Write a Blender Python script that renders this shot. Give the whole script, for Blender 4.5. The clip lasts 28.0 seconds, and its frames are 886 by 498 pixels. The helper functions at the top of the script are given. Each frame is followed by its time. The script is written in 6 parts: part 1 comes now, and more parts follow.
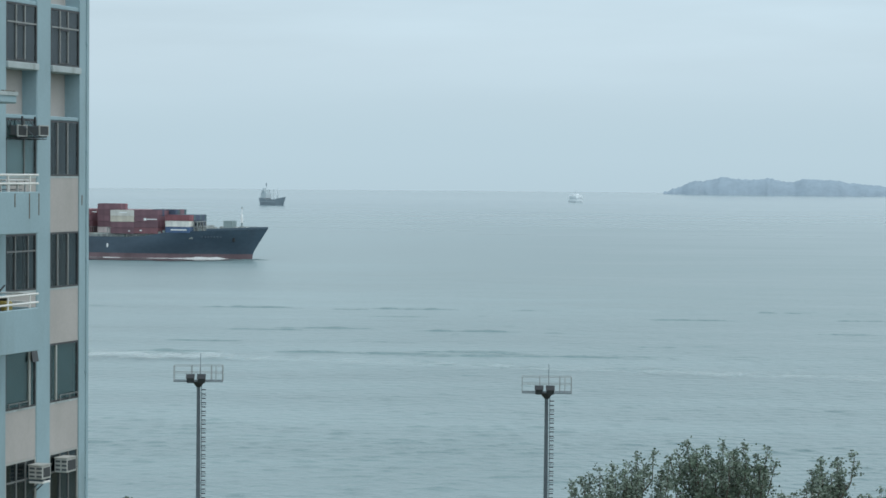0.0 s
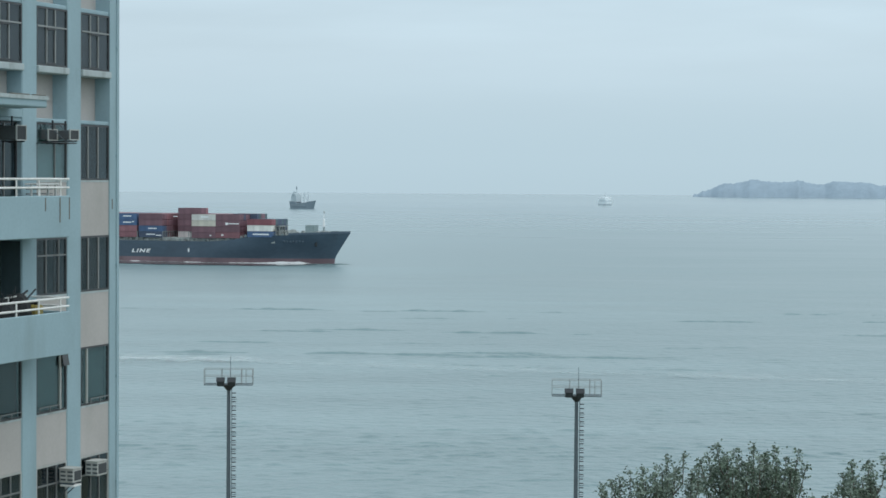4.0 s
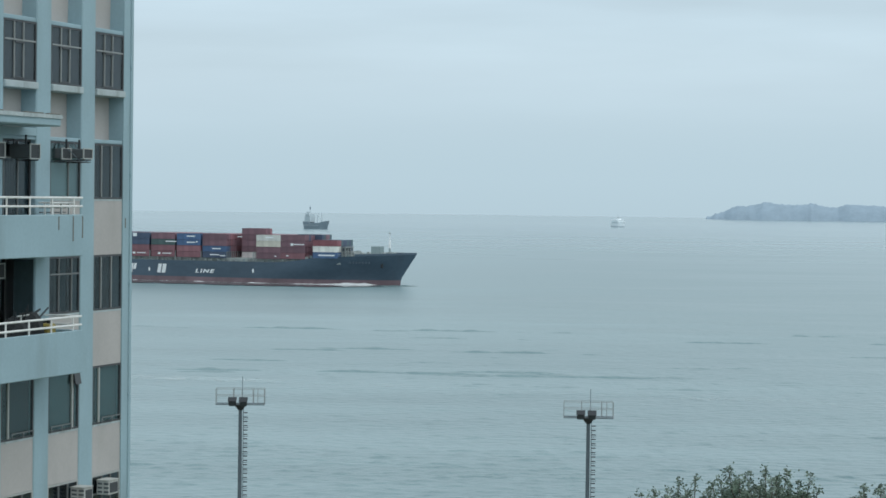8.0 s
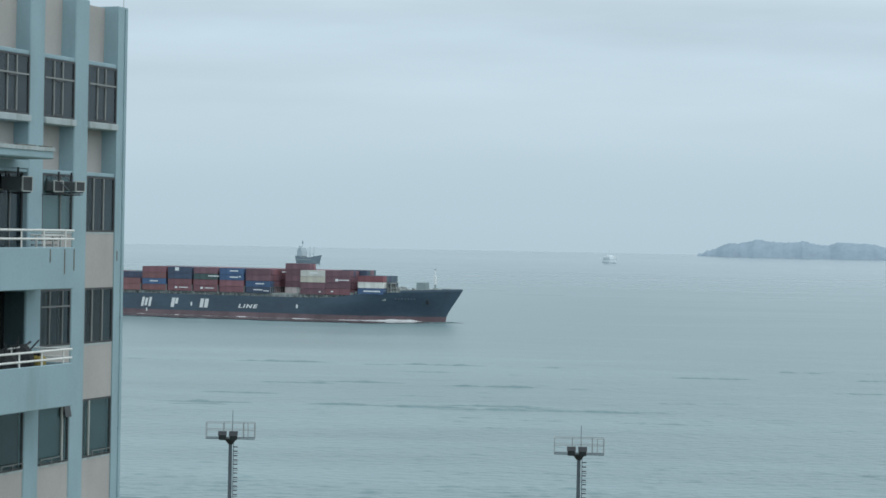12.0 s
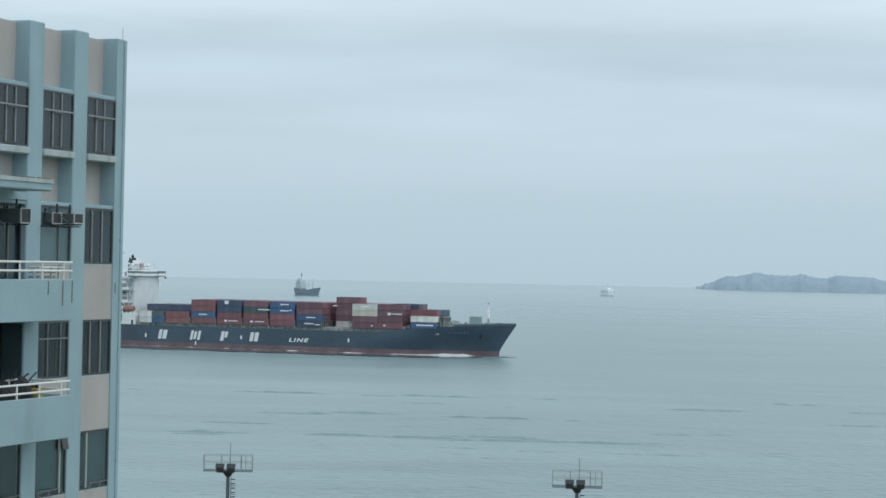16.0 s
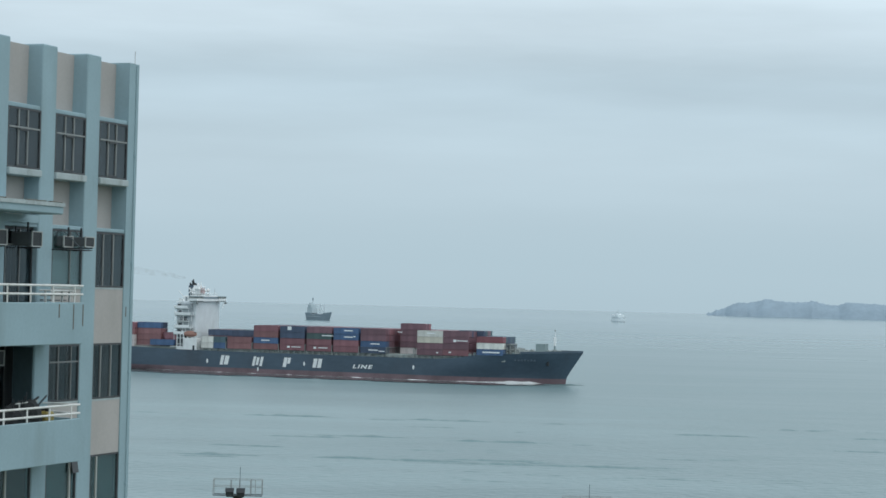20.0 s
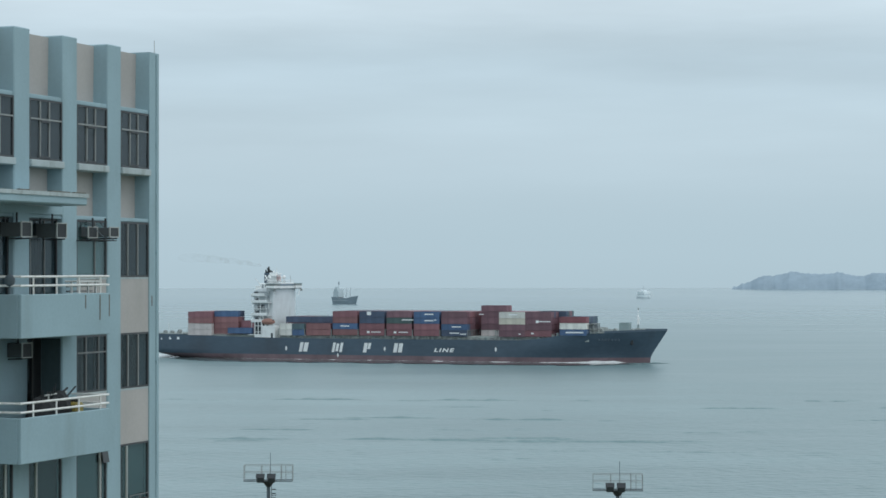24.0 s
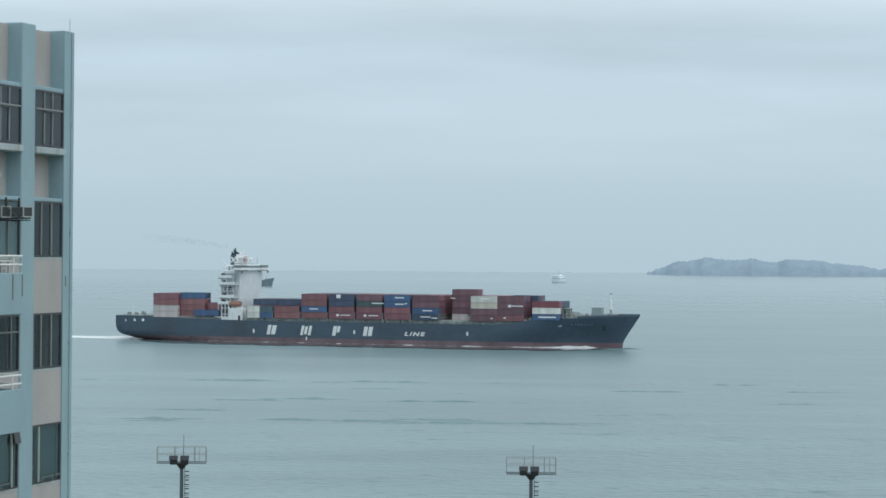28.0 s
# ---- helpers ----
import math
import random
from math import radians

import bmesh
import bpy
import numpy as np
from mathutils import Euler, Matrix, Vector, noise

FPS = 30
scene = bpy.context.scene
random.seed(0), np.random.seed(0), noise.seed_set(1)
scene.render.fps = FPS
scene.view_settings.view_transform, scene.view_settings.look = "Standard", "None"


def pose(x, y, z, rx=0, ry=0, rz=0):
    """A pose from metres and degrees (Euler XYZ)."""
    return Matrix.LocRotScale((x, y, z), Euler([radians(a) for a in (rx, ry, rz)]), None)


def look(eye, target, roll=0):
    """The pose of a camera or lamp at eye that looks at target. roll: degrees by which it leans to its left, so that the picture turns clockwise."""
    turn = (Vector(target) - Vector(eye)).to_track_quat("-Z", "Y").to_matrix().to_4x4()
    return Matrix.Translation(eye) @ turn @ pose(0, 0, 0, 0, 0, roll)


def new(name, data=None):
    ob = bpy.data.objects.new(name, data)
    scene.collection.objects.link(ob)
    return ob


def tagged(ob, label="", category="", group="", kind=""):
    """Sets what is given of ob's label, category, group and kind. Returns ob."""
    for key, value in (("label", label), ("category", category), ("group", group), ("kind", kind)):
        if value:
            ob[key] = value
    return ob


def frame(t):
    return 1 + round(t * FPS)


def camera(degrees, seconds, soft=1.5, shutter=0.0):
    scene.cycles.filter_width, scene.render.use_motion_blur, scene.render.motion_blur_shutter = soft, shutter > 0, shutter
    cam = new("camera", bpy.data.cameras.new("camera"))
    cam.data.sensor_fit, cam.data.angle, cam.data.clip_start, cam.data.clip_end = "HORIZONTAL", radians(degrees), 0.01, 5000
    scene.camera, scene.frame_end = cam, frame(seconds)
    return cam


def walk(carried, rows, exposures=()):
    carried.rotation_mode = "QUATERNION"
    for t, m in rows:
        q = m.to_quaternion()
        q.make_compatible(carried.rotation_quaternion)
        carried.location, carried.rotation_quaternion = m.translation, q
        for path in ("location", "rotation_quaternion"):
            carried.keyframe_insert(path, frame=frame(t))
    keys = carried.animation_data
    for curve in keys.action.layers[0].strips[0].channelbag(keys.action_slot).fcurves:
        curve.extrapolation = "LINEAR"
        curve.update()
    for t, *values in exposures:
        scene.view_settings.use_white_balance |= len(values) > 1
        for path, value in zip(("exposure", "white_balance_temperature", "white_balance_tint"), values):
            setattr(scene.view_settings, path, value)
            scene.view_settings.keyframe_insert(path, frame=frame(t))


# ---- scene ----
EYE = (0.0, 0.0, 41.5)
# seconds, turn to the right, tilt up, roll: degrees
PATH = [
    (0, 1.141, -2.052, 0.520), (0.5, 1.045, -2.090, 0.561), (1, 0.965, -2.152, 0.561), (1.5, 1.223, -1.912, 0.575),
    (2, 1.263, -1.692, 0.796), (2.5, 0.872, -1.797, 0.782), (3, 0.568, -1.958, 0.604), (3.5, 0.361, -2.027, 0.280),
    (5.5, 0.249, -1.687, 0.959), (6, 0.272, -1.791, 0.842), (6.5, 0.216, -1.707, 0.599), (7, 0.063, -1.560, 0.520),
    (7.5, 0.029, -1.458, 0.598), (8, 0.0, -1.415, 0.710), (8.5, -0.132, -1.387, 0.581), (9, -0.167, -1.335, 0.502),
    (9.5, -0.035, -1.155, 0.483), (10, 0.244, -0.746, 0.833), (10.5, 0.305, -0.498, 1.059), (11, 0.070, -0.560, 1.199),
    (11.5, 0.133, -0.539, 1.149), (12, 0.210, -0.464, 1.103), (12.5, 0.342, -0.344, 1.065), (14.5, 0.528, 0.120, 0.983),
    (15, 0.568, 0.260, 0.979), (15.5, 0.518, 0.374, 0.975), (16, 0.240, 0.410, 1.189), (16.5, 0.051, 0.428, 1.279),
    (17, 0.088, 0.412, 1.347), (17.5, 0.200, 0.486, 1.350), (18, 0.197, 0.617, 1.359), (18.5, 0.144, 0.599, 1.377),
    (19, 0.056, 0.548, 1.384), (19.5, -0.018, 0.721, 1.361), (20, -0.067, 1.080, 1.450), (20.5, -0.113, 1.383, 1.391),
    (21, -0.164, 1.254, 1.455), (21.5, -0.303, 1.142, 1.450), (23.5, -0.347, 1.234, 0.716), (24, -0.709, 0.565, -0.043),
    (24.5, 0.011, 0.373, -0.230), (25, 0.935, 0.207, 0.039), (25.5, 1.451, 0.168, 0.030), (26, 1.701, 0.058, 0.026),
    (26.5, 1.447, -0.115, 0.238), (27, 1.285, 0.072, 0.452), (27.5, 1.406, 0.073, 0.427), (28, 1.554, 0.119, 0.453)]


def aim(turn, tilt):
    a, b = radians(turn), radians(tilt)
    return (EYE[0] + 100 * math.sin(a) * math.cos(b), EYE[1] + 100 * math.cos(a) * math.cos(b), EYE[2] + 100 * math.sin(b))


cam = camera(23.5, 28.0, soft=1.6)
walk(cam, [(t, look(EYE, aim(turn, tilt), roll)) for t, turn, tilt, roll in PATH],
     [(0, 0.07), (8, 0.06), (12, 0.0), (15, 0.0), (17, 0.02), (18, -0.1), (19, -0.05), (20, -0.07), (24, -0.07), (26, -0.02), (28, -0.02)])


# ---- sky and sun: a bright overcast day ----
def make_sky():
    world = bpy.data.worlds.new("sky")
    scene.world = world
    world.use_nodes = True
    nt = world.node_tree
    nt.nodes.clear()
    n, link = nt.nodes.new, nt.links.new
    out, bg = n("ShaderNodeOutputWorld"), n("ShaderNodeBackground")
    sky = n("ShaderNodeTexSky")
    sky.sky_type, sky.sun_disc = "NISHITA", False
    sky.sun_elevation, sky.sun_rotation = radians(57), radians(130)
    sky.dust_density, sky.air_density = 4.0, 1.5
    dim = n("ShaderNodeMix")
    dim.data_type, dim.blend_type = "RGBA", "MULTIPLY"
    dim.inputs["Factor"].default_value = 1.0
    dim.inputs["B"].default_value = (0.1, 0.1, 0.1, 1)
    link(sky.outputs[0], dim.inputs["A"])
    tc, sep = n("ShaderNodeTexCoord"), n("ShaderNodeSeparateXYZ")
    link(tc.outputs["Generated"], sep.inputs[0])
    # cloud deck: pale above, greyer haze towards the horizon
    height = n("ShaderNodeMapRange")
    height.inputs["From Min"].default_value, height.inputs["From Max"].default_value = -0.01, 0.16
    link(sep.outputs["Z"], height.inputs["Value"])
    ramp = n("ShaderNodeValToRGB")
    ramp.color_ramp.interpolation = "EASE"
    for k, (p, c) in enumerate(SKY_RAMP):
        e = ramp.color_ramp.elements[k] if k < 2 else ramp.color_ramp.elements.new(p)
        e.position, e.color = p, (*c, 1)
    link(height.outputs[0], ramp.inputs[0])
    stretch = n("ShaderNodeMapping")
    stretch.inputs["Scale"].default_value = (2.6, 2.6, 20)
    link(tc.outputs["Generated"], stretch.inputs[0])
    clouds = n("ShaderNodeTexNoise")
    clouds.inputs["Scale"].default_value, clouds.inputs["Detail"].default_value, clouds.inputs["Roughness"].default_value = 1.6, 5, 0.5
    link(stretch.outputs[0], clouds.inputs["Vector"])
    gain = n("ShaderNodeMapRange")
    gain.inputs["From Min"].default_value, gain.inputs["From Max"].default_value = 0.3, 0.7
    gain.inputs["To Min"].default_value, gain.inputs["To Max"].default_value = 0.87, 1.14
    link(clouds.outputs["Fac"], gain.inputs["Value"])
    # clouds fade into the haze near the horizon
    fade = n("ShaderNodeMapRange")
    fade.inputs["From Min"].default_value, fade.inputs["From Max"].default_value = 0.02, 0.12
    link(sep.outputs["Z"], fade.inputs["Value"])
    soft = n("ShaderNodeMix")
    soft.inputs["A"].default_value = 1.0
    link(fade.outputs[0], soft.inputs["Factor"])
    link(gain.outputs[0], soft.inputs["B"])
    lit = n("ShaderNodeVectorMath")
    lit.operation = "SCALE"
    link(ramp.outputs[0], lit.inputs[0])
    # a brighter break in the cloud, high on the sea side
    up, east, both, more = n("ShaderNodeMapRange"), n("ShaderNodeMapRange"), n("ShaderNodeMath"), n("ShaderNodeMath")
    up.interpolation_type = east.interpolation_type = "SMOOTHSTEP"
    up.inputs["From Min"].default_value, up.inputs["From Max"].default_value = 0.10, 0.15
    east.inputs["From Min"].default_value, east.inputs["From Max"].default_value = 0.0, 0.25
    link(sep.outputs["Z"], up.inputs["Value"])
    link(sep.outputs["X"], east.inputs["Value"])
    both.operation, more.operation, more.inputs[1].default_value = "MULTIPLY", "MULTIPLY_ADD", 0.27
    link(up.outputs[0], both.inputs[0])
    link(east.outputs[0], both.inputs[1])
    link(both.outputs[0], more.inputs[0])
    link(soft.outputs[0], more.inputs[2])
    link(more.outputs[0], lit.inputs["Scale"])
    mix = n("ShaderNodeMix")
    mix.data_type = "RGBA"
    mix.inputs["Factor"].default_value = 0.92
    link(dim.outputs["Result"], mix.inputs["A"])
    link(lit.outputs[0], mix.inputs["B"])
    link(mix.outputs["Result"], bg.inputs["Color"])
    bg.inputs["Strength"].default_value = 1.0
    link(bg.outputs[0], out.inputs[0])


SKY_RAMP = [(0.0, (0.487, 0.637, 0.722)), (1.0, (0.709, 0.830, 0.902)), (0.12, (0.504, 0.657, 0.745)), (0.42, (0.566, 0.715, 0.810)), (0.62, (0.547, 0.695, 0.794)), (0.80, (0.630, 0.765, 0.856))]
make_sky()
sun = new("sun", bpy.data.lights.new("sun", "SUN"))
sun.data.energy, sun.data.angle, sun.data.color = 0.5, radians(25), (1.0, 0.96, 0.9)
sun.matrix_world = look((0, 0, 100), (-50, 42, 0))


# ---- materials ----
def mat(name, color, rough=0.6, metal=0.0, var=0.12, scale=2.0, bump=0.1, stain=None, stain_amount=0.25, fine=30.0, per_piece=0.0, coat=0.0, stretch=(1, 1, 1), spec=0.5):
    """A painted or natural surface: base colour with broad stains, fine grain and slight relief."""
    m = bpy.data.materials.new(name)
    m.use_nodes = True
    nt = m.node_tree
    n, link = nt.nodes.new, nt.links.new
    bsdf = nt.nodes["Principled BSDF"]
    tc, mp = n("ShaderNodeTexCoord"), n("ShaderNodeMapping")
    mp.inputs["Scale"].default_value = stretch
    link(tc.outputs["Object"], mp.inputs[0])
    broad, grain = n("ShaderNodeTexNoise"), n("ShaderNodeTexNoise")
    broad.inputs["Scale"].default_value, broad.inputs["Detail"].default_value = scale, 4
    grain.inputs["Scale"].default_value, grain.inputs["Detail"].default_value = fine, 3
    link(mp.outputs[0], broad.inputs["Vector"])
    link(mp.outputs[0], grain.inputs["Vector"])
    add = n("ShaderNodeMath")
    add.operation = "ADD"
    link(broad.outputs["Fac"], add.inputs[0])
    half = n("ShaderNodeMath")
    half.operation, half.inputs[1].default_value = "MULTIPLY", 0.5
    link(grain.outputs["Fac"], half.inputs[0])
    link(half.outputs[0], add.inputs[1])
    value = n("ShaderNodeMapRange")
    value.inputs["From Min"].default_value, value.inputs["From Max"].default_value = 0.45, 1.05
    value.inputs["To Min"].default_value, value.inputs["To Max"].default_value = 1 - var, 1 + var
    link(add.outputs[0], value.inputs["Value"])
    last = value.outputs[0]
    if per_piece:
        info, span, mul = n("ShaderNodeObjectInfo"), n("ShaderNodeMapRange"), n("ShaderNodeMath")
        span.inputs["To Min"].default_value, span.inputs["To Max"].default_value = 1 - per_piece, 1 + per_piece
        link(info.outputs["Random"], span.inputs["Value"])
        mul.operation = "MULTIPLY"
        link(last, mul.inputs[0])
        link(span.outputs[0], mul.inputs[1])
        last = mul.outputs[0]
    tone = n("ShaderNodeVectorMath")
    tone.operation = "SCALE"
    tone.inputs[0].default_value = color
    link(last, tone.inputs["Scale"])
    color_out = tone.outputs[0]
    if stain:
        spots, cut, mix = n("ShaderNodeTexNoise"), n("ShaderNodeMapRange"), n("ShaderNodeMix")
        spots.inputs["Scale"].default_value, spots.inputs["Detail"].default_value = scale * 1.7, 6
        runs = n("ShaderNodeMapping")
        runs.inputs["Scale"].default_value = (1.0, 1.0, 0.25)
        link(mp.outputs[0], runs.inputs[0])
        link(runs.outputs[0], spots.inputs["Vector"])
        cut.inputs["From Min"].default_value, cut.inputs["From Max"].default_value = 0.52, 0.72
        cut.inputs["To Max"].default_value = stain_amount
        link(spots.outputs["Fac"], cut.inputs["Value"])
        mix.data_type = "RGBA"
        link(cut.outputs[0], mix.inputs["Factor"])
        link(color_out, mix.inputs["A"])
        mix.inputs["B"].default_value = (*stain, 1)
        color_out = mix.outputs["Result"]
    link(color_out, bsdf.inputs["Base Color"])
    bsdf.inputs["Roughness"].default_value, bsdf.inputs["Metallic"].default_value = rough, metal
    bsdf.inputs["Coat Weight"].default_value = coat
    bsdf.inputs["Specular IOR Level"].default_value = spec
    if bump:
        b = n("ShaderNodeBump")
        b.inputs["Strength"].default_value, b.inputs["Distance"].default_value = bump, 0.02
        link(grain.outputs["Fac"], b.inputs["Height"])
        link(b.outputs[0], bsdf.inputs["Normal"])
    return m


def glass_mat(name, tint, clear):
    """A window pane: mostly see-through, with a sharp gloss."""
    m = bpy.data.materials.new(name)
    m.use_nodes = True
    nt = m.node_tree
    nt.nodes.clear()
    n, link = nt.nodes.new, nt.links.new
    out, mix, see, gloss, fres = n("ShaderNodeOutputMaterial"), n("ShaderNodeMixShader"), n("ShaderNodeBsdfTransparent"), n("ShaderNodeBsdfGlossy"), n("ShaderNodeLayerWeight")
    see.inputs[0].default_value = (*[c * clear for c in tint], 1)
    gloss.inputs["Roughness"].default_value = 0.03
    gloss.inputs[0].default_value = (0.9, 0.95, 0.95, 1)
    power, amount = n("ShaderNodeMath"), n("ShaderNodeMath")
    power.operation, power.inputs[1].default_value = "POWER", 5.0
    amount.operation, amount.inputs[1].default_value, amount.inputs[2].default_value = "MULTIPLY_ADD", 0.96, 0.04
    link(fres.outputs["Facing"], power.inputs[0])
    link(power.outputs[0], amount.inputs[0])
    link(amount.outputs[0], mix.inputs[0])
    link(see.outputs[0], mix.inputs[1])
    link(gloss.outputs[0], mix.inputs[2])
    link(mix.outputs[0], out.inputs[0])
    return m


def water_mat(name="sea_water", gloss=1.0, ripple=1.0, color_scale=1.0):
    m = bpy.data.materials.new(name)
    m.use_nodes = True
    nt = m.node_tree
    n, link = nt.nodes.new, nt.links.new
    bsdf = nt.nodes["Principled BSDF"]
    bsdf.inputs["IOR"].default_value = 1.33
    tc = n("ShaderNodeTexCoord")

    def waves(sx, sy, scale, detail, turn, lump=0.5):
        mp, tex = n("ShaderNodeMapping"), n("ShaderNodeTexNoise")
        mp.inputs["Scale"].default_value, mp.inputs["Rotation"].default_value = (sx, sy, 1), (0, 0, radians(turn))
        link(tc.outputs["Object"], mp.inputs[0])
        link(mp.outputs[0], tex.inputs["Vector"])
        tex.inputs["Scale"].default_value, tex.inputs["Detail"].default_value, tex.inputs["Roughness"].default_value = scale, detail, lump
        return tex.outputs["Fac"]

    def plus(a, b, k):
        node = n("ShaderNodeMath")
        node.operation, node.inputs[1].default_value = "MULTIPLY_ADD", k
        link(b, node.inputs[0])
        link(a, node.inputs[2])
        return node.outputs[0]

    chop = waves(0.9, 1.0, 0.36, 3, 8)
    swell = waves(0.8, 1.0, 0.05, 3, -6)
    b = n("ShaderNodeBump")
    b.inputs["Strength"].default_value, b.inputs["Distance"].default_value = 1.0, 1.0
    h = n("ShaderNodeMath")
    h.operation, h.inputs[1].default_value = "MULTIPLY", CHOP * ripple
    link(chop, h.inputs[0])
    link(plus(h.outputs[0], swell, SWELL * ripple), b.inputs["Height"])
    # the far offing lies calm
    place, far = n("ShaderNodeSeparateXYZ"), n("ShaderNodeMapRange")
    link(tc.outputs["Object"], place.inputs[0])
    link(place.outputs["Y"], far.inputs["Value"])
    far.inputs["From Min"].default_value, far.inputs["From Max"].default_value = 450, 1250
    far.inputs["To Min"].default_value, far.inputs["To Max"].default_value = 1.0, 0.0
    link(far.outputs[0], b.inputs["Strength"])
    link(b.outputs[0], bsdf.inputs["Normal"])
    # silt and slicks: broad changes of colour and gloss
    half = n("ShaderNodeMath")
    half.operation, half.inputs[1].default_value = "MULTIPLY_ADD", 0.55
    link(waves(0.35, 1.0, 0.010, 2, 3, 0.45), half.inputs[0])
    half.inputs[2].default_value = -0.075
    slick = plus(half.outputs[0], waves(0.16, 1.0, 0.045, 3, 2, 0.5), 0.64)
    tone = n("ShaderNodeValToRGB")
    tone.color_ramp.elements[0].position, tone.color_ramp.elements[0].color = 0.3, (*[c * color_scale for c in SEA_DARK], 1)
    tone.color_ramp.elements[1].position, tone.color_ramp.elements[1].color = 0.7, (*[c * color_scale for c in SEA_PALE], 1)
    # the colour darkens towards +x along the coast
    clear, less = n("ShaderNodeMapRange"), n("ShaderNodeMath")
    clear.inputs["From Min"].default_value, clear.inputs["From Max"].default_value, clear.inputs["To Max"].default_value = -30, 260, 0.51
    link(place.outputs["X"], clear.inputs["Value"])
    less.operation = "SUBTRACT"
    link(slick, less.inputs[0])
    link(clear.outputs[0], less.inputs[1])
    link(less.outputs[0], tone.inputs[0])
    # bluer with distance: haze and sky tint painted into the far water's colour
    far_tint, offing = n("ShaderNodeMix"), n("ShaderNodeMapRange")
    far_tint.data_type = "RGBA"
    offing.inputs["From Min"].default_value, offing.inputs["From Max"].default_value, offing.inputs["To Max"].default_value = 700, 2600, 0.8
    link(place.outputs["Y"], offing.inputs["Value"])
    link(offing.outputs[0], far_tint.inputs["Factor"])
    link(tone.outputs[0], far_tint.inputs["A"])
    far_tint.inputs["B"].default_value = (0.19 * color_scale, 0.28 * color_scale, 0.313 * color_scale, 1)
    link(far_tint.outputs["Result"], bsdf.inputs["Base Color"])
    rough = n("ShaderNodeMapRange")
    rough.inputs["From Min"].default_value, rough.inputs["From Max"].default_value = 0.35, 0.65
    rough.inputs["To Min"].default_value, rough.inputs["To Max"].default_value = 0.29 * gloss, 0.335 * gloss
    link(slick, rough.inputs["Value"])
    calm = n("ShaderNodeMath")
    calm.operation = "MULTIPLY"
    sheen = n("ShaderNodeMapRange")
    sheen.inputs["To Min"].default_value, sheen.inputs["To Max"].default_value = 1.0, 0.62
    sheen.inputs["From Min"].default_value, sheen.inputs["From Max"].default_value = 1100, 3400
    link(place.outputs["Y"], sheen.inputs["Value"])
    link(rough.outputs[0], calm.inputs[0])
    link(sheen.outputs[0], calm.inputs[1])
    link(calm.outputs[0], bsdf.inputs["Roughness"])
    return m


def foam_mat(name, cover, scale, color=(0.75, 0.8, 0.8)):
    """Broken foam on water: white where the noise is high, open elsewhere."""
    m = bpy.data.materials.new(name)
    m.use_nodes = True
    nt = m.node_tree
    n, link = nt.nodes.new, nt.links.new
    bsdf = nt.nodes["Principled BSDF"]
    tc, mp, tex, cut = n("ShaderNodeTexCoord"), n("ShaderNodeMapping"), n("ShaderNodeTexNoise"), n("ShaderNodeMapRange")
    mp.inputs["Scale"].default_value = (0.3, 1, 1)
    link(tc.outputs["Object"], mp.inputs[0])
    link(mp.outputs[0], tex.inputs["Vector"])
    tex.inputs["Scale"].default_value, tex.inputs["Detail"].default_value = scale, 5
    cut.inputs["From Min"].default_value, cut.inputs["From Max"].default_value = 0.62 - 0.3 * cover, 0.8 - 0.3 * cover
    cut.inputs["To Max"].default_value = min(1.0, 0.5 + cover)
    link(tex.outputs["Fac"], cut.inputs["Value"])
    link(cut.outputs[0], bsdf.inputs["Alpha"])
    bsdf.inputs["Base Color"].default_value = (*color, 1)
    bsdf.inputs["Roughness"].default_value = 0.8
    return m


def film_mat(name, cover, color):
    """A thin white film of bubbles: even, mostly see-through."""
    m = bpy.data.materials.new(name)
    m.use_nodes = True
    nt = m.node_tree
    n, link = nt.nodes.new, nt.links.new
    bsdf = nt.nodes["Principled BSDF"]
    tc, tex, cut = n("ShaderNodeTexCoord"), n("ShaderNodeTexNoise"), n("ShaderNodeMapRange")
    link(tc.outputs["Object"], tex.inputs["Vector"])
    tex.inputs["Scale"].default_value, tex.inputs["Detail"].default_value = 0.35, 4
    cut.inputs["From Min"].default_value, cut.inputs["From Max"].default_value, cut.inputs["To Max"].default_value = 0.35, 0.65, cover
    link(tex.outputs["Fac"], cut.inputs["Value"])
    link(cut.outputs[0], bsdf.inputs["Alpha"])
    bsdf.inputs["Base Color"].default_value = (*color, 1)
    bsdf.inputs["Roughness"].default_value = 0.8
    return m


